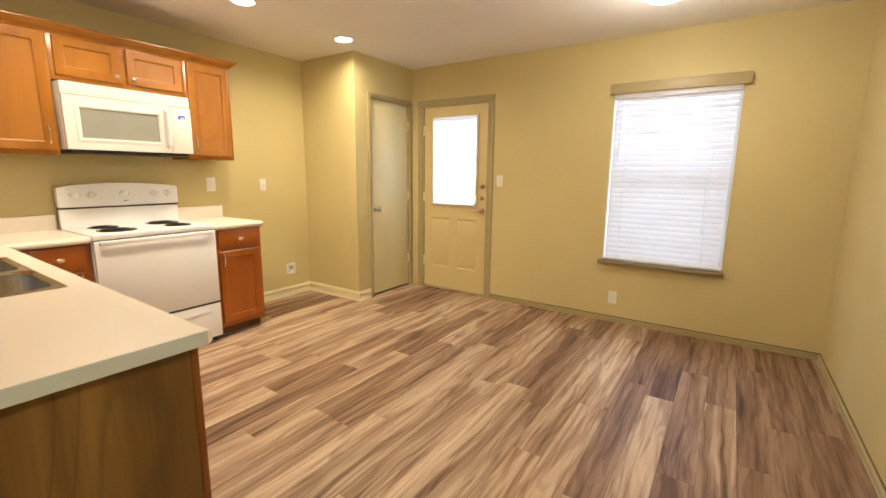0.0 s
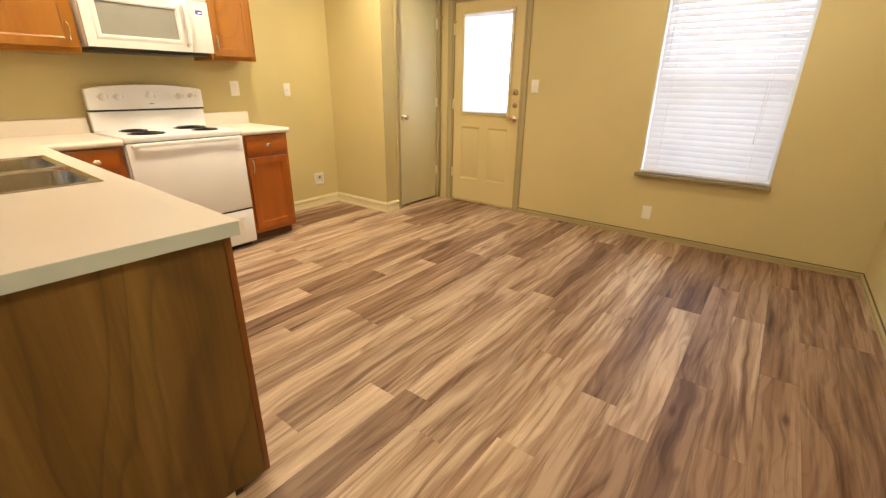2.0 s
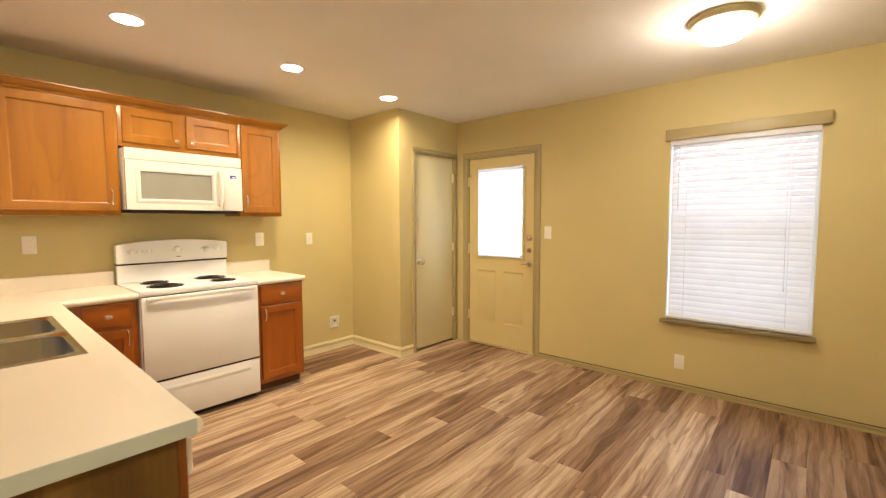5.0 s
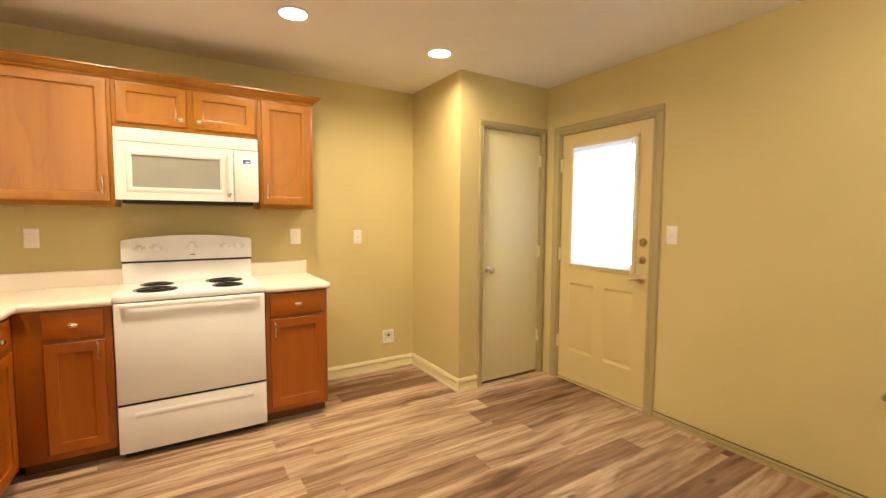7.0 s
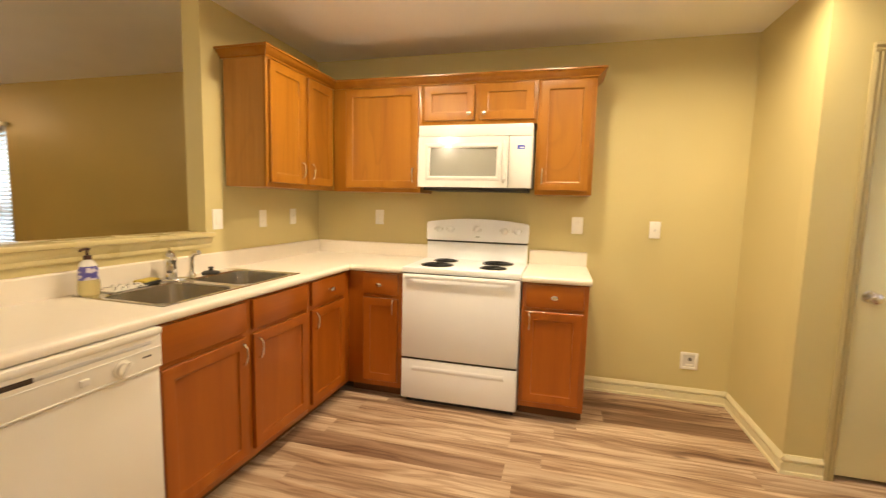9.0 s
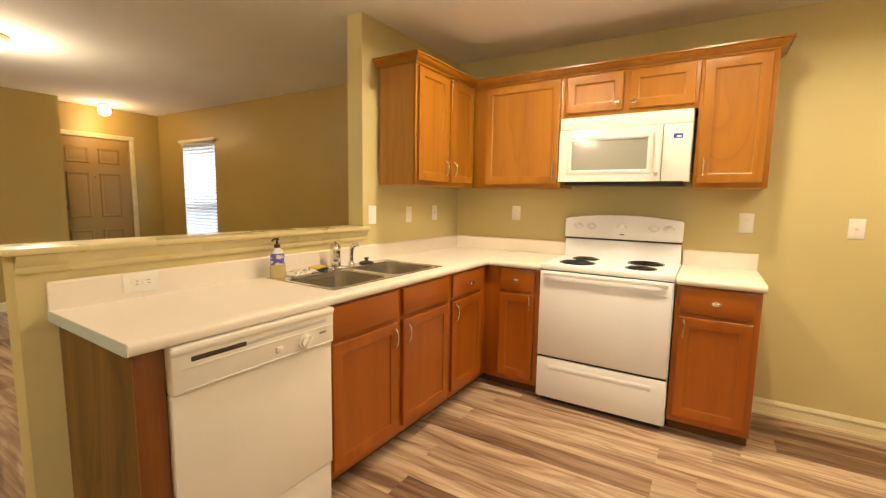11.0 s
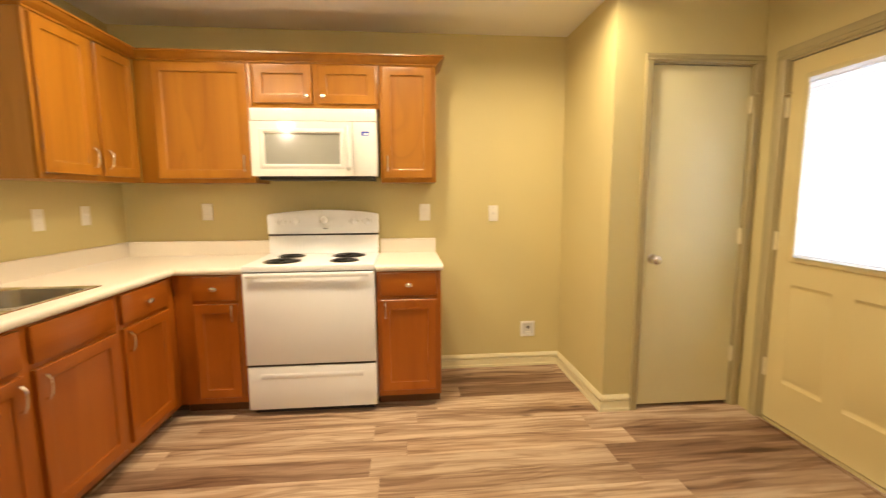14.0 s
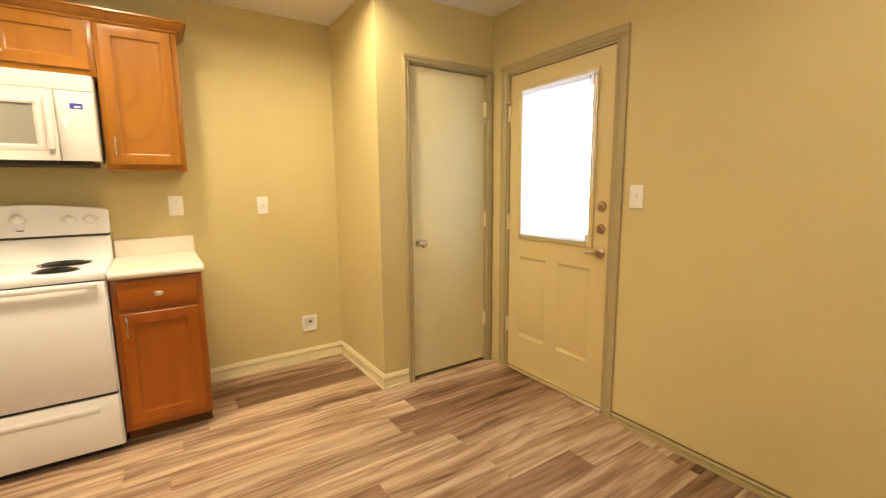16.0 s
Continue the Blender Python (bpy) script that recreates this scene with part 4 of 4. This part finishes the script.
def rounded(cx, cy, hx, hy, r, angles):
    pts = []
    for a in angles:
        dx, dy = math.cos(a), math.sin(a)
        t = min(hx / abs(dx) if abs(dx) > 1e-9 else 1e9, hy / abs(dy) if abs(dy) > 1e-9 else 1e9)
        px, py = t * dx, t * dy
        ix, iy = hx - r, hy - r
        if r and abs(px) > ix and abs(py) > iy:
            # meet the corner's arc along the same ray
            ox, oy = math.copysign(ix, px), math.copysign(iy, py)
            bq = dx * ox + dy * oy
            t = bq + math.sqrt(max(bq * bq - (ox * ox + oy * oy - r * r), 0))
            px, py = t * dx, t * dy
        pts.append((cx + px, cy + py))
    return pts


sk = thing("sink", "stainless steel double-bowl drop-in sink", "sink", SQUARE)
split = (SX0 + SX1) / 2
RIM = CT + 0.004
drains = []
for x0, x1 in ((SX0, split), (split, SX1)):
    bm = bmesh.new()
    cx, cy, hx, hy = (x0 + x1) / 2, (SY0 + SY1) / 2 + 0.035, (x1 - x0) / 2 - 0.022, (SY1 - SY0) / 2 - 0.055
    ocy, ohy = (SY0 + SY1) / 2, (SY1 - SY0) / 2
    angles = sorted({2 * math.pi * k / 48 for k in range(48)} | {math.atan2(sy * ohy - (cy - ocy), sx * (x1 - x0) / 2) % (2 * math.pi) for sx in (1, -1) for sy in (1, -1)})
    outer = []
    for a in angles:
        dx, dy = math.cos(a), math.sin(a)
        tx = (x1 - cx if dx > 0 else x0 - cx) / dx if abs(dx) > 1e-9 else 1e9
        ty = (SY1 - cy if dy > 0 else SY0 - cy) / dy if abs(dy) > 1e-9 else 1e9
        t = min(tx, ty)
        outer.append((cx + t * dx, cy + t * dy))
    loops = [[bm.verts.new((p, q, RIM - 0.0035)) for p, q in outer]]
    loops.append([bm.verts.new((cx + (p - cx) * 0.985, cy + (q - cy) * 0.985, RIM)) for p, q in outer])
    for shrink, z, r in ((0.0, RIM, 0.07), (0.006, RIM - 0.006, 0.07), (0.012, RIM - 0.10, 0.06), (0.022, RIM - 0.150, 0.055), (0.045, RIM - 0.168, 0.045)):
        loops.append([bm.verts.new((p, q, z)) for p, q in rounded(cx, cy, hx - shrink, hy - shrink, r, angles)])
    loops.append([bm.verts.new((cx + 0.045 * math.cos(a), cy + 0.045 * math.sin(a), RIM - 0.174)) for a in angles])
    n = len(angles)
    for p, q in zip(loops, loops[1:]):
        for k in range(n):
            bm.faces.new((p[k], p[(k + 1) % n], q[(k + 1) % n], q[k]))
    bm.faces.new(loops[-1])
    drains.append((cx, cy))
    part("basin", bm, STEEL, sk)
for cx, cy in drains:
    part("drain", lathe(bmesh.new(), [(0.043, -0.001), (0.043, 0.002), (0.034, 0.001), (0.026, -0.004), (0.002, -0.005)], (cx, cy, RIM - 0.172), "z", 24), CHROME, sk, "chrome drain")
FX, FY = -2.415, 0.028
fa = thing("faucet", "chrome single-lever kitchen faucet at the sink", "faucet", SQUARE @ pose(FX, FY, RIM, 0, 0, -42))
part("base_plate", lathe(bmesh.new(), [(0.052, 0), (0.052, 0.005), (0.045, 0.010), (0.03, 0.012)], (0, 0, 0), "z", 24, (2.1, 0.55)), CHROME, fa)
part("body", lathe(bmesh.new(), [(0.031, 0.008), (0.029, 0.05), (0.027, 0.085), (0.030, 0.092), (0.031, 0.112), (0.025, 0.132), (0.012, 0.144), (0.002, 0.146)], (0, 0, 0), "z", 20), CHROME, fa)
part("spout", tube(bmesh.new(), [(0, 0.015, 0.058), (0, 0.05, 0.075), (0, 0.10, 0.082), (0, 0.145, 0.078), (0, 0.158, 0.064)], [0.019, 0.018, 0.016, 0.015, 0.014], 12), CHROME, fa)
part("lever", tube(bmesh.new(), [(0, 0, 0.132), (0.0, -0.006, 0.145), (0.0, 0.02, 0.156), (0, 0.045, 0.160)], [0.012, 0.011, 0.008, 0.006], 10), CHROME, fa)
sp = thing("sprayer", "chrome side sprayer standing beside the faucet", "sprayer", SQUARE @ pose(FX - 0.125, FY, RIM))
part("collar", lathe(bmesh.new(), [(0.022, 0), (0.022, 0.006), (0.015, 0.022), (0.013, 0.024)], (0, 0, 0), "z", 18), CHROME, sp)
part("wand", tube(bmesh.new(), [(0, 0, 0.02), (0, 0.002, 0.07), (0, 0.008, 0.105), (0, 0.03, 0.125), (0, 0.055, 0.128)], [0.012, 0.012, 0.014, 0.015, 0.013], 12), CHROME, sp)
st = thing("sink_stopper", "black rubber sink stopper on the sink rim", "stopper", SQUARE @ pose(-2.655, 0.045, RIM))
part("disc", lathe(bmesh.new(), [(0.046, 0), (0.047, 0.005), (0.036, 0.012), (0.012, 0.016), (0.011, 0.026), (0.016, 0.030), (0.014, 0.036), (0.002, 0.037)], (0, 0, 0), "z", 24), BLACK, st)
so = thing("soap_bottle", "pump bottle of yellow dish soap by the sink", "soap bottle", SQUARE @ pose(-2.030, 0.030, CT + 0.003))
part("bottle", lathe(bmesh.new(), [(0.036, 0), (0.041, 0.006), (0.041, 0.050), (0.038, 0.066)], (0, 0, 0), "z", 24, (1.0, 0.75)), SOAP, so, "yellow soap in a clear bottle")
part("label_sleeve", lathe(bmesh.new(), [(0.038, 0.066), (0.038, 0.080), (0.037, 0.105), (0.033, 0.122)], (0, 0, 0), "z", 24, (1.0, 0.75)), LABELBLUE, so, "blue and white label")
part("shoulder", lathe(bmesh.new(), [(0.033, 0.122), (0.027, 0.138), (0.016, 0.148), (0.014, 0.152)], (0, 0, 0), "z", 24, (1.0, 0.8)), CLEARBOTTLE, so)
bm = lathe(bmesh.new(), [(0.015, 0.150), (0.015, 0.166), (0.006, 0.168), (0.006, 0.186), (0.011, 0.188), (0.011, 0.196), (0.003, 0.198)], (0, 0, 0), "z", 16)
tube(bm, [(0, 0, 0.192), (0.02, 0.006, 0.193), (0.036, 0.012, 0.187)], 0.005, 8)
part("pump", bm, BROWN, so, "dark brown pump")
bm = bmesh.new()
bmesh.ops.create_grid(bm, x_segments=14, y_segments=10, size=0.5)
for vert in bm.verts:
    x, y = vert.co.x, vert.co.y
    edge = min(1, (0.5 - abs(x)) * 6, (0.5 - abs(y)) * 6)
    vert.co = Vector((x * 0.17, y * 0.085, 0.006 + 0.020 * edge * (0.6 + 0.8 * noise.noise(Vector((x * 5, y * 5, 1.3))))))
bmesh.ops.solidify(bm, geom=bm.faces[:], thickness=0.004)
solo("dish_cloth", bm, CLOTH, "crumpled black and white dish cloth on the sink rim", "cloth", SQUARE @ pose(-2.165, 0.040, RIM, 0, 0, 8))
sg = thing("sponge", "yellow sponge with black scrub pad", "sponge", SQUARE @ pose(-2.285, 0.032, RIM + 0.001, 0, 0, 12))
part("scrub_pad", boxes((-0.05, 0.05, -0.03, 0.03, 0, 0.014), bevel=0.003), SCRUB, sg)
part("foam", boxes((-0.05, 0.05, -0.03, 0.03, 0.014, 0.024), bevel=0.004), YELLOW, sg)

# ---- range ----
RY = 0.928
rg = thing("range", "white electric coil range with tall backguard", "range", on_range(RY, 0, -3.300))
RW = 0.756
part("body", boxes((0, RW, 0.020, 0.605, 0.035, 0.872)), WHITE, rg)
part("plinth", boxes((0.02, RW - 0.02, 0.05, 0.55, 0.0, 0.035)), BLACK, rg)
ctop = part("cooktop", boxes((-0.003, RW + 0.003, -0.008, 0.53, 0.876, 0.914), bevel=0.009), WHITE, rg)
part("shadow_gap", boxes((0.008, RW - 0.008, 0.004, 0.03, 0.8715, 0.8762)), BLACK, rg)
for bx, by, r in ((0.19, 0.155, 0.098), (0.19, 0.385, 0.076), (0.565, 0.150, 0.076), (0.565, 0.385, 0.098)):
    r2 = r
    burner = part("drip_pan", lathe(bmesh.new(), [(r2 + 0.014, 0.9142), (r2 + 0.013, 0.9175), (r2 + 0.004, 0.9168), (r2 * 0.6, 0.9155), (0.01, 0.915)], (bx, by, 0), "z", 32), PAN, rg, "chrome drip pan")
    pts = [((0.016 + (r - 0.018) * k / 90) * math.cos(k * 2 * math.pi * 4 / 90) + bx, (0.016 + (r - 0.018) * k / 90) * math.sin(k * 2 * math.pi * 4 / 90) + by, 0.9205) for k in range(91)]
    part("coil", tube(bmesh.new(), pts, 0.0052, 6, 0.6), COIL, burner, "black spiral burner coil")
# backguard with a bowed top
bm = bmesh.new()
top = [(RW * k / 16, 1.186 + 0.030 * math.sin(math.pi * k / 16) ** 0.8) for k in range(17)]
prism(bm, [(0, 1.052)] + [(x, z) for x, z in top] + [(RW, 1.052)], "y", 0.515, 0.575)
bmesh.ops.bevel(bm, geom=[e for e in bm.edges], offset=0.006, segments=2, affect="EDGES")
bg = part("backguard", bm, WHITE, rg)
part("backguard_base", boxes((0.004, RW - 0.004, 0.528, 0.57, 0.912, 1.040), bevel=0.004), WHITE, rg)
part("trim_line", boxes((0.004, RW - 0.004, 0.522, 0.57, 1.040, 1.053)), BLACK, rg, "black trim line")
for kx in (0.095, 0.185, 0.385, 0.585, 0.675):
    kn = part("control_knob", lathe(bmesh.new(), [(0.024, 0), (0.023, 0.003), (0.019, 0.005), (0.018, 0.009), (0.015, 0.011), (0.002, 0.0115)], (kx, 0.5145, 1.135 + (0.012 if kx == 0.385 else 0)), "-y", 20), WHITE, bg)
    part("pointer", boxes((kx - 0.003, kx + 0.003, 0.5005, 0.5040, 1.122 + (0.012 if kx == 0.385 else 0), 1.150 + (0.012 if kx == 0.385 else 0)), bevel=0.001), WHITE, kn)
    for s in (-1, 1):
        part("print_mark", boxes((kx + s * 0.03 - 0.003, kx + s * 0.03 + 0.003, 0.5135, 0.5148, 1.128, 1.146)), INK, bg)
part("badge", boxes((0.375, 0.405, 0.5125, 0.5148, 1.083, 1.089)), DARKINK, bg)
dr = part("oven_door", boxes((0.004, RW - 0.004, -0.012, 0.018, 0.322, 0.870), bevel=0.006), WHITE, rg)
bm = boxes((0.03, RW - 0.03, -0.031, -0.021, 0.846, 0.868), bevel=0.004)
for x in (0.05, RW - 0.05):
    box(bm, x - 0.02, x + 0.02, -0.026, -0.010, 0.849, 0.865, 0.003)
part("handle", bm, WHITE, dr, "white full-width bar handle")
part("shadow_gap", boxes((0.004, RW - 0.004, 0.0, 0.03, 0.308, 0.322)), BLACK, rg)
bm = boxes((0.004, RW - 0.004, -0.010, 0.018, 0.045, 0.308), bevel=0.006)
dw = part("storage_drawer", bm, WHITE, rg)
bm = prism(bmesh.new(), [(-0.0095, 0.268), (-0.0125, 0.263), (-0.0130, 0.246), (-0.0095, 0.232)], "x", 0.08, RW - 0.08)
part("drawer_grip", bm, WHITE, dw)

# ---- microwave ----
mw = thing("microwave", "white over-the-range microwave with grey door window", "microwave", on_range(0.940, 1.430, -3.548))
MW, MH = 0.762, 0.416
part("body", boxes((0, MW, 0.022, 0.360, 0.006, MH - 0.002), bevel=0.003), MICROWHITE, mw)
part("vent_grille", boxes((0.001, MW - 0.001, -0.002, 0.03, 0.338, MH - 0.002), bevel=0.006), MICROWHITE, mw)
part("underside", boxes((0.03, MW - 0.03, 0.03, 0.35, -0.016, 0.006), bevel=0.003), BLACK, mw, "black filter underside")
md = bmesh.new()
for r in ((0.002, 0.085, 0.004, 0.334), (0.535, 0.612, 0.004, 0.334), (0.085, 0.535, 0.004, 0.078), (0.085, 0.535, 0.262, 0.334)):
    box(md, r[0], r[1], -0.012, 0.021, r[2], r[3])
bmesh.ops.remove_doubles(md, verts=md.verts, dist=0.0002)
door = part("door", md, MICROWHITE, mw)
bm = bmesh.new()
rings = []
for inset, y in ((-0.030, -0.0122), (-0.024, -0.016), (-0.008, -0.016), (0.0, -0.006)):
    rings.append([bm.verts.new((p, y, q)) for p, q in ((0.085 + inset, 0.078 + inset), (0.535 - inset, 0.078 + inset), (0.535 - inset, 0.262 - inset), (0.085 + inset, 0.262 - inset))])
for p, q in zip(rings, rings[1:]):
    for j in range(4):
        bm.faces.new((p[j], p[(j + 1) % 4], q[(j + 1) % 4], q[j]))
part("window_bezel", bm, MICROWHITE, door)
part("door_window", boxes((0.085, 0.535, -0.004, 0.015, 0.078, 0.262)), GREY, door, "grey screened door window")
part("handle", tube(bmesh.new(), [(0.585, -0.012, 0.300), (0.588, -0.034, 0.285), (0.592, -0.044, 0.220), (0.592, -0.044, 0.130), (0.588, -0.034, 0.060), (0.585, -0.012, 0.045)], 0.012, 10, 1.2), MICROWHITE, door, "white bowed handle")
cp = part("control_panel", boxes((0.615, MW - 0.002, -0.011, 0.021, 0.004, 0.334), bevel=0.003), MICROWHITE, mw)
part("display", boxes((0.668, 0.716, -0.0135, -0.010, 0.250, 0.276)), BLUE, cp, "blue display film")
part("display_print", boxes((0.684, 0.710, -0.0142, -0.0130, 0.256, 0.264)), PLATE, cp)
for k in range(4):
    for j in range(3):
        part("key_mark", boxes((0.650 + 0.034 * j, 0.668 + 0.034 * j, -0.0122, -0.0105, 0.060 + 0.042 * k, 0.066 + 0.042 * k)), MICROWHITE, cp)
for z in (0.135, 0.165):
    part("print_mark", boxes((0.712, 0.722, -0.0126, -0.0105, z, z + 0.009)), INK, cp)

# ---- dishwasher ----
ds = thing("dishwasher", "bisque built-in dishwasher with dial control panel", "dishwasher", on_sink(-1.276, 0, FACE_SINK + 0.012))
DW = 0.622
part("tub", boxes((0.004, DW - 0.004, 0.02, 0.55, 0.10, 0.858)), KICK, ds)
part("door_panel", boxes((0.002, DW - 0.002, -0.012, 0.02, 0.188, 0.712), bevel=0.004), DISHWHITE, ds)
pn = part("control_panel", boxes((0.0, DW, -0.026, 0.02, 0.715, 0.862), bevel=0.008), DISHWHITE, ds)
part("top_lip", boxes((0.0, DW, -0.034, 0.0, 0.836, 0.864), bevel=0.010), DISHWHITE, pn)
for z in (0.790, 0.722):
    part("trim_strip", boxes((0.03, DW - 0.01, -0.029, -0.024, z, z + 0.005), bevel=0.001), PLATE, pn, "raised pale trim strip")
part("grip_slot", boxes((0.055, 0.235, -0.0275, -0.02, 0.808, 0.824), bevel=0.002), KICK, pn, "dark recessed grip slot")
part("grip_strip", boxes((0.235, 0.58, -0.0272, -0.02, 0.809, 0.823), bevel=0.002), INK, pn)
part("dial", lathe(bmesh.new(), [(0.030, 0), (0.030, 0.004), (0.024, 0.008), (0.022, 0.018), (0.002, 0.019)], (0.475, -0.026, 0.757), "-y", 24), DISHWHITE, pn)
bm = boxes((-0.006, 0.006, -0.055, -0.044, -0.026, 0.026), bevel=0.003)
bmesh.ops.transform(bm, matrix=pose(0.475, 0, 0.757, 0, 35, 0), verts=bm.verts)
part("dial_bar", bm, DISHWHITE, pn)
part("button", boxes((0.345, 0.372, -0.036, -0.026, 0.748, 0.770), bevel=0.003), PLATE, pn)
part("badge", boxes((0.548, 0.578, -0.0275, -0.0255, 0.768, 0.774)), DARKINK, pn)
part("kick_panel", boxes((0.004, DW - 0.004, -0.004, 0.03, 0.012, 0.180), bevel=0.003), DISHWHITE, ds)

# ---- plates on the walls ----


def plate(name, m, label, kind, wide=0.070, high=0.115):
    """A wall plate whose face looks to local -y."""
    p = thing(name, label, "wall plate", m, "wall plates")
    part("cover", boxes((-wide / 2, wide / 2, -0.006, -0.0005, -high / 2, high / 2), bevel=0.0025), PLATE, p)
    for s in ((-1, 1) if wide > 0.1 else (0,)):
        ox = s * 0.023
        if kind == "switch":
            part("toggle", boxes((ox - 0.005, ox + 0.005, -0.016, -0.006, -0.004, 0.014), bevel=0.002), PLATE, p)
        elif kind == "rocker":
            part("rocker", boxes((ox - 0.016, ox + 0.016, -0.010, -0.006, -0.033, 0.033), bevel=0.002), PLATE, p)
        elif kind == "jack":
            part("jack", boxes((ox - 0.008, ox + 0.008, -0.0085, -0.006, -0.008, 0.008), bevel=0.001), INK, p)
            for z in (-0.042, 0.042):
                part("screw", lathe(bmesh.new(), [(0.0035, 0), (0.003, 0.002)], (ox, -0.006, z), "-y", 8), INK, p)
        else:
            for z in (-0.020, 0.020):
                part("socket", lathe(bmesh.new(), [(0.017, 0), (0.0165, 0.002), (0.002, 0.0022)], (ox, -0.006, z), "-y", 20), PLATE, p)
                for dx in (-0.006, 0.006):
                    part("slot", boxes((ox + dx - 0.0012, ox + dx + 0.0012, -0.0088, -0.0080, z - 0.001, z + 0.008)), DARKINK if high > 0.12 else INK, p)
    return p


plate("outlet", pose(WX, 0.500, 1.205, 0, 0, 90), "white duplex outlet above the worktop", "outlet")
plate("outlet", pose(WX, 2.015, 1.190, 0, 0, 90), "white duplex outlet beside the range", "outlet", 0.078, 0.12)
plate("phone_jack", pose(WX, 2.522, 1.178, 0, 0, 90), "white phone jack plate on khaki wall", "jack")
plate("light_switch", SQUARE @ pose(-2.820, SINK, 1.198, 0, 0, 180), "white light switch plate beside the pass-through", "rocker", 0.075, 0.12)
plate("outlet", SQUARE @ pose(-3.215, SINK, 1.192, 0, 0, 180), "white outlet under the wall cabinet", "outlet")
plate("light_switch", SQUARE @ pose(-3.550, SINK, 1.200, 0, 0, 180), "white switch plate under the wall cabinet", "switch")
plate("outlet", SQUARE @ pose(-1.455, SINK + 0.019, 0.962, 0, 90, 180), "white sideways duplex outlet on the backsplash", "outlet", 0.078, 0.125)
plate("light_switch", pose(-2.040, NY, 1.236), "white switch plate beside the back door", "switch", 0.074, 0.118)
plate("outlet", pose(-0.881, NY, 0.222), "white blank plate under the window", "outlet")
# recessed supply box for the refrigerator
vb = thing("supply_box", "white recessed water supply box near the floor", "supply box", pose(WX, 2.797, 0.290, 0, 0, 90))
bm = bmesh.new()
for r in ((-0.055, -0.038, -0.06, 0.06), (0.038, 0.055, -0.06, 0.06), (-0.038, 0.038, -0.06, -0.040), (-0.038, 0.038, 0.040, 0.06)):
    box(bm, r[0], r[1], -0.010, -0.0005, r[2], r[3], 0.004)
part("rim", bm, PLATE, vb)
part("back", boxes((-0.038, 0.038, -0.003, -0.0006, -0.040, 0.040)), INK, vb)
part("valve", lathe(bmesh.new(), [(0.012, 0), (0.012, 0.006), (0.007, 0.008)], (0.004, -0.003, 0.012), "-y", 14), DARKINK, vb, "dark shut-off valve")
part("hose_stub", boxes((-0.022, 0.026, -0.007, -0.003, -0.034, -0.022), bevel=0.001), PLATE, vb)

# ---- floor planks, last ----
fl = setting("floor", boxes((WX, EX, SY, NY, -0.11, -0.006)), KICK, "streaked brown vinyl plank floor", "floor")
PW, PL, EDGE = 0.152, 1.22, -0.085
rng = random.Random(7)
KNOWN = {-10: 2.785, -8: 2.254, -17: 2.95, -2: 2.654, -1: 1.93, 1: 2.20, -5: 1.737, -6: 0.95, -3: 2.78, -7: 2.32, -19: 3.08, -18: 2.90, -20: 2.90}
meshes = {}


def plank_mesh(w, length, mat):
    key = (round(w, 3), round(length, 3), mat.name)
    if key not in meshes:
        bm = bmesh.new()
        box(bm, -w / 2 + 0.0002, w / 2 - 0.0002, -length / 2 + 0.0002, length / 2 - 0.0002, -0.006, 0.0)
        top_edges = [e for e in bm.edges if all(v.co.z > -0.001 for v in e.verts)]
        bmesh.ops.bevel(bm, geom=top_edges, offset=0.0006, segments=1, affect="EDGES")
        me = bpy.data.meshes.new("plank")
        bm.to_mesh(me)
        bm.free()
        me.materials.append(mat)
        meshes[key] = me
    return meshes[key]


column = math.floor((WX - EDGE) / PW)
while EDGE + column * PW < EX:
    x0, x1 = max(EDGE + column * PW, WX), min(EDGE + (column + 1) * PW, EX)
    y = KNOWN.get(column, rng.uniform(0, PL)) % PL + SY - PL - (SY % PL)
    while y < NY:
        a, b_ = max(y, SY), min(y + PL, NY)
        if b_ - a > 0.02 and x1 - x0 > 0.01:
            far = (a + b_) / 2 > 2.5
            # dimmer light by the far and right walls is put into the plank choice
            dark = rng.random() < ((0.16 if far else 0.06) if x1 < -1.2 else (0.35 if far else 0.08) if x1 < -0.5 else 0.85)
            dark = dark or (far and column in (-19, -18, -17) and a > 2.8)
            ob = new("plank", plank_mesh(x1 - x0, b_ - a, WALNUT_DIMMED if dark else PLANK))
            ob.parent = fl
            ob.location = Vector(((x0 + x1) / 2, (a + b_) / 2, 0.0)) - OFF[fl]
        y += PL
    column += 1
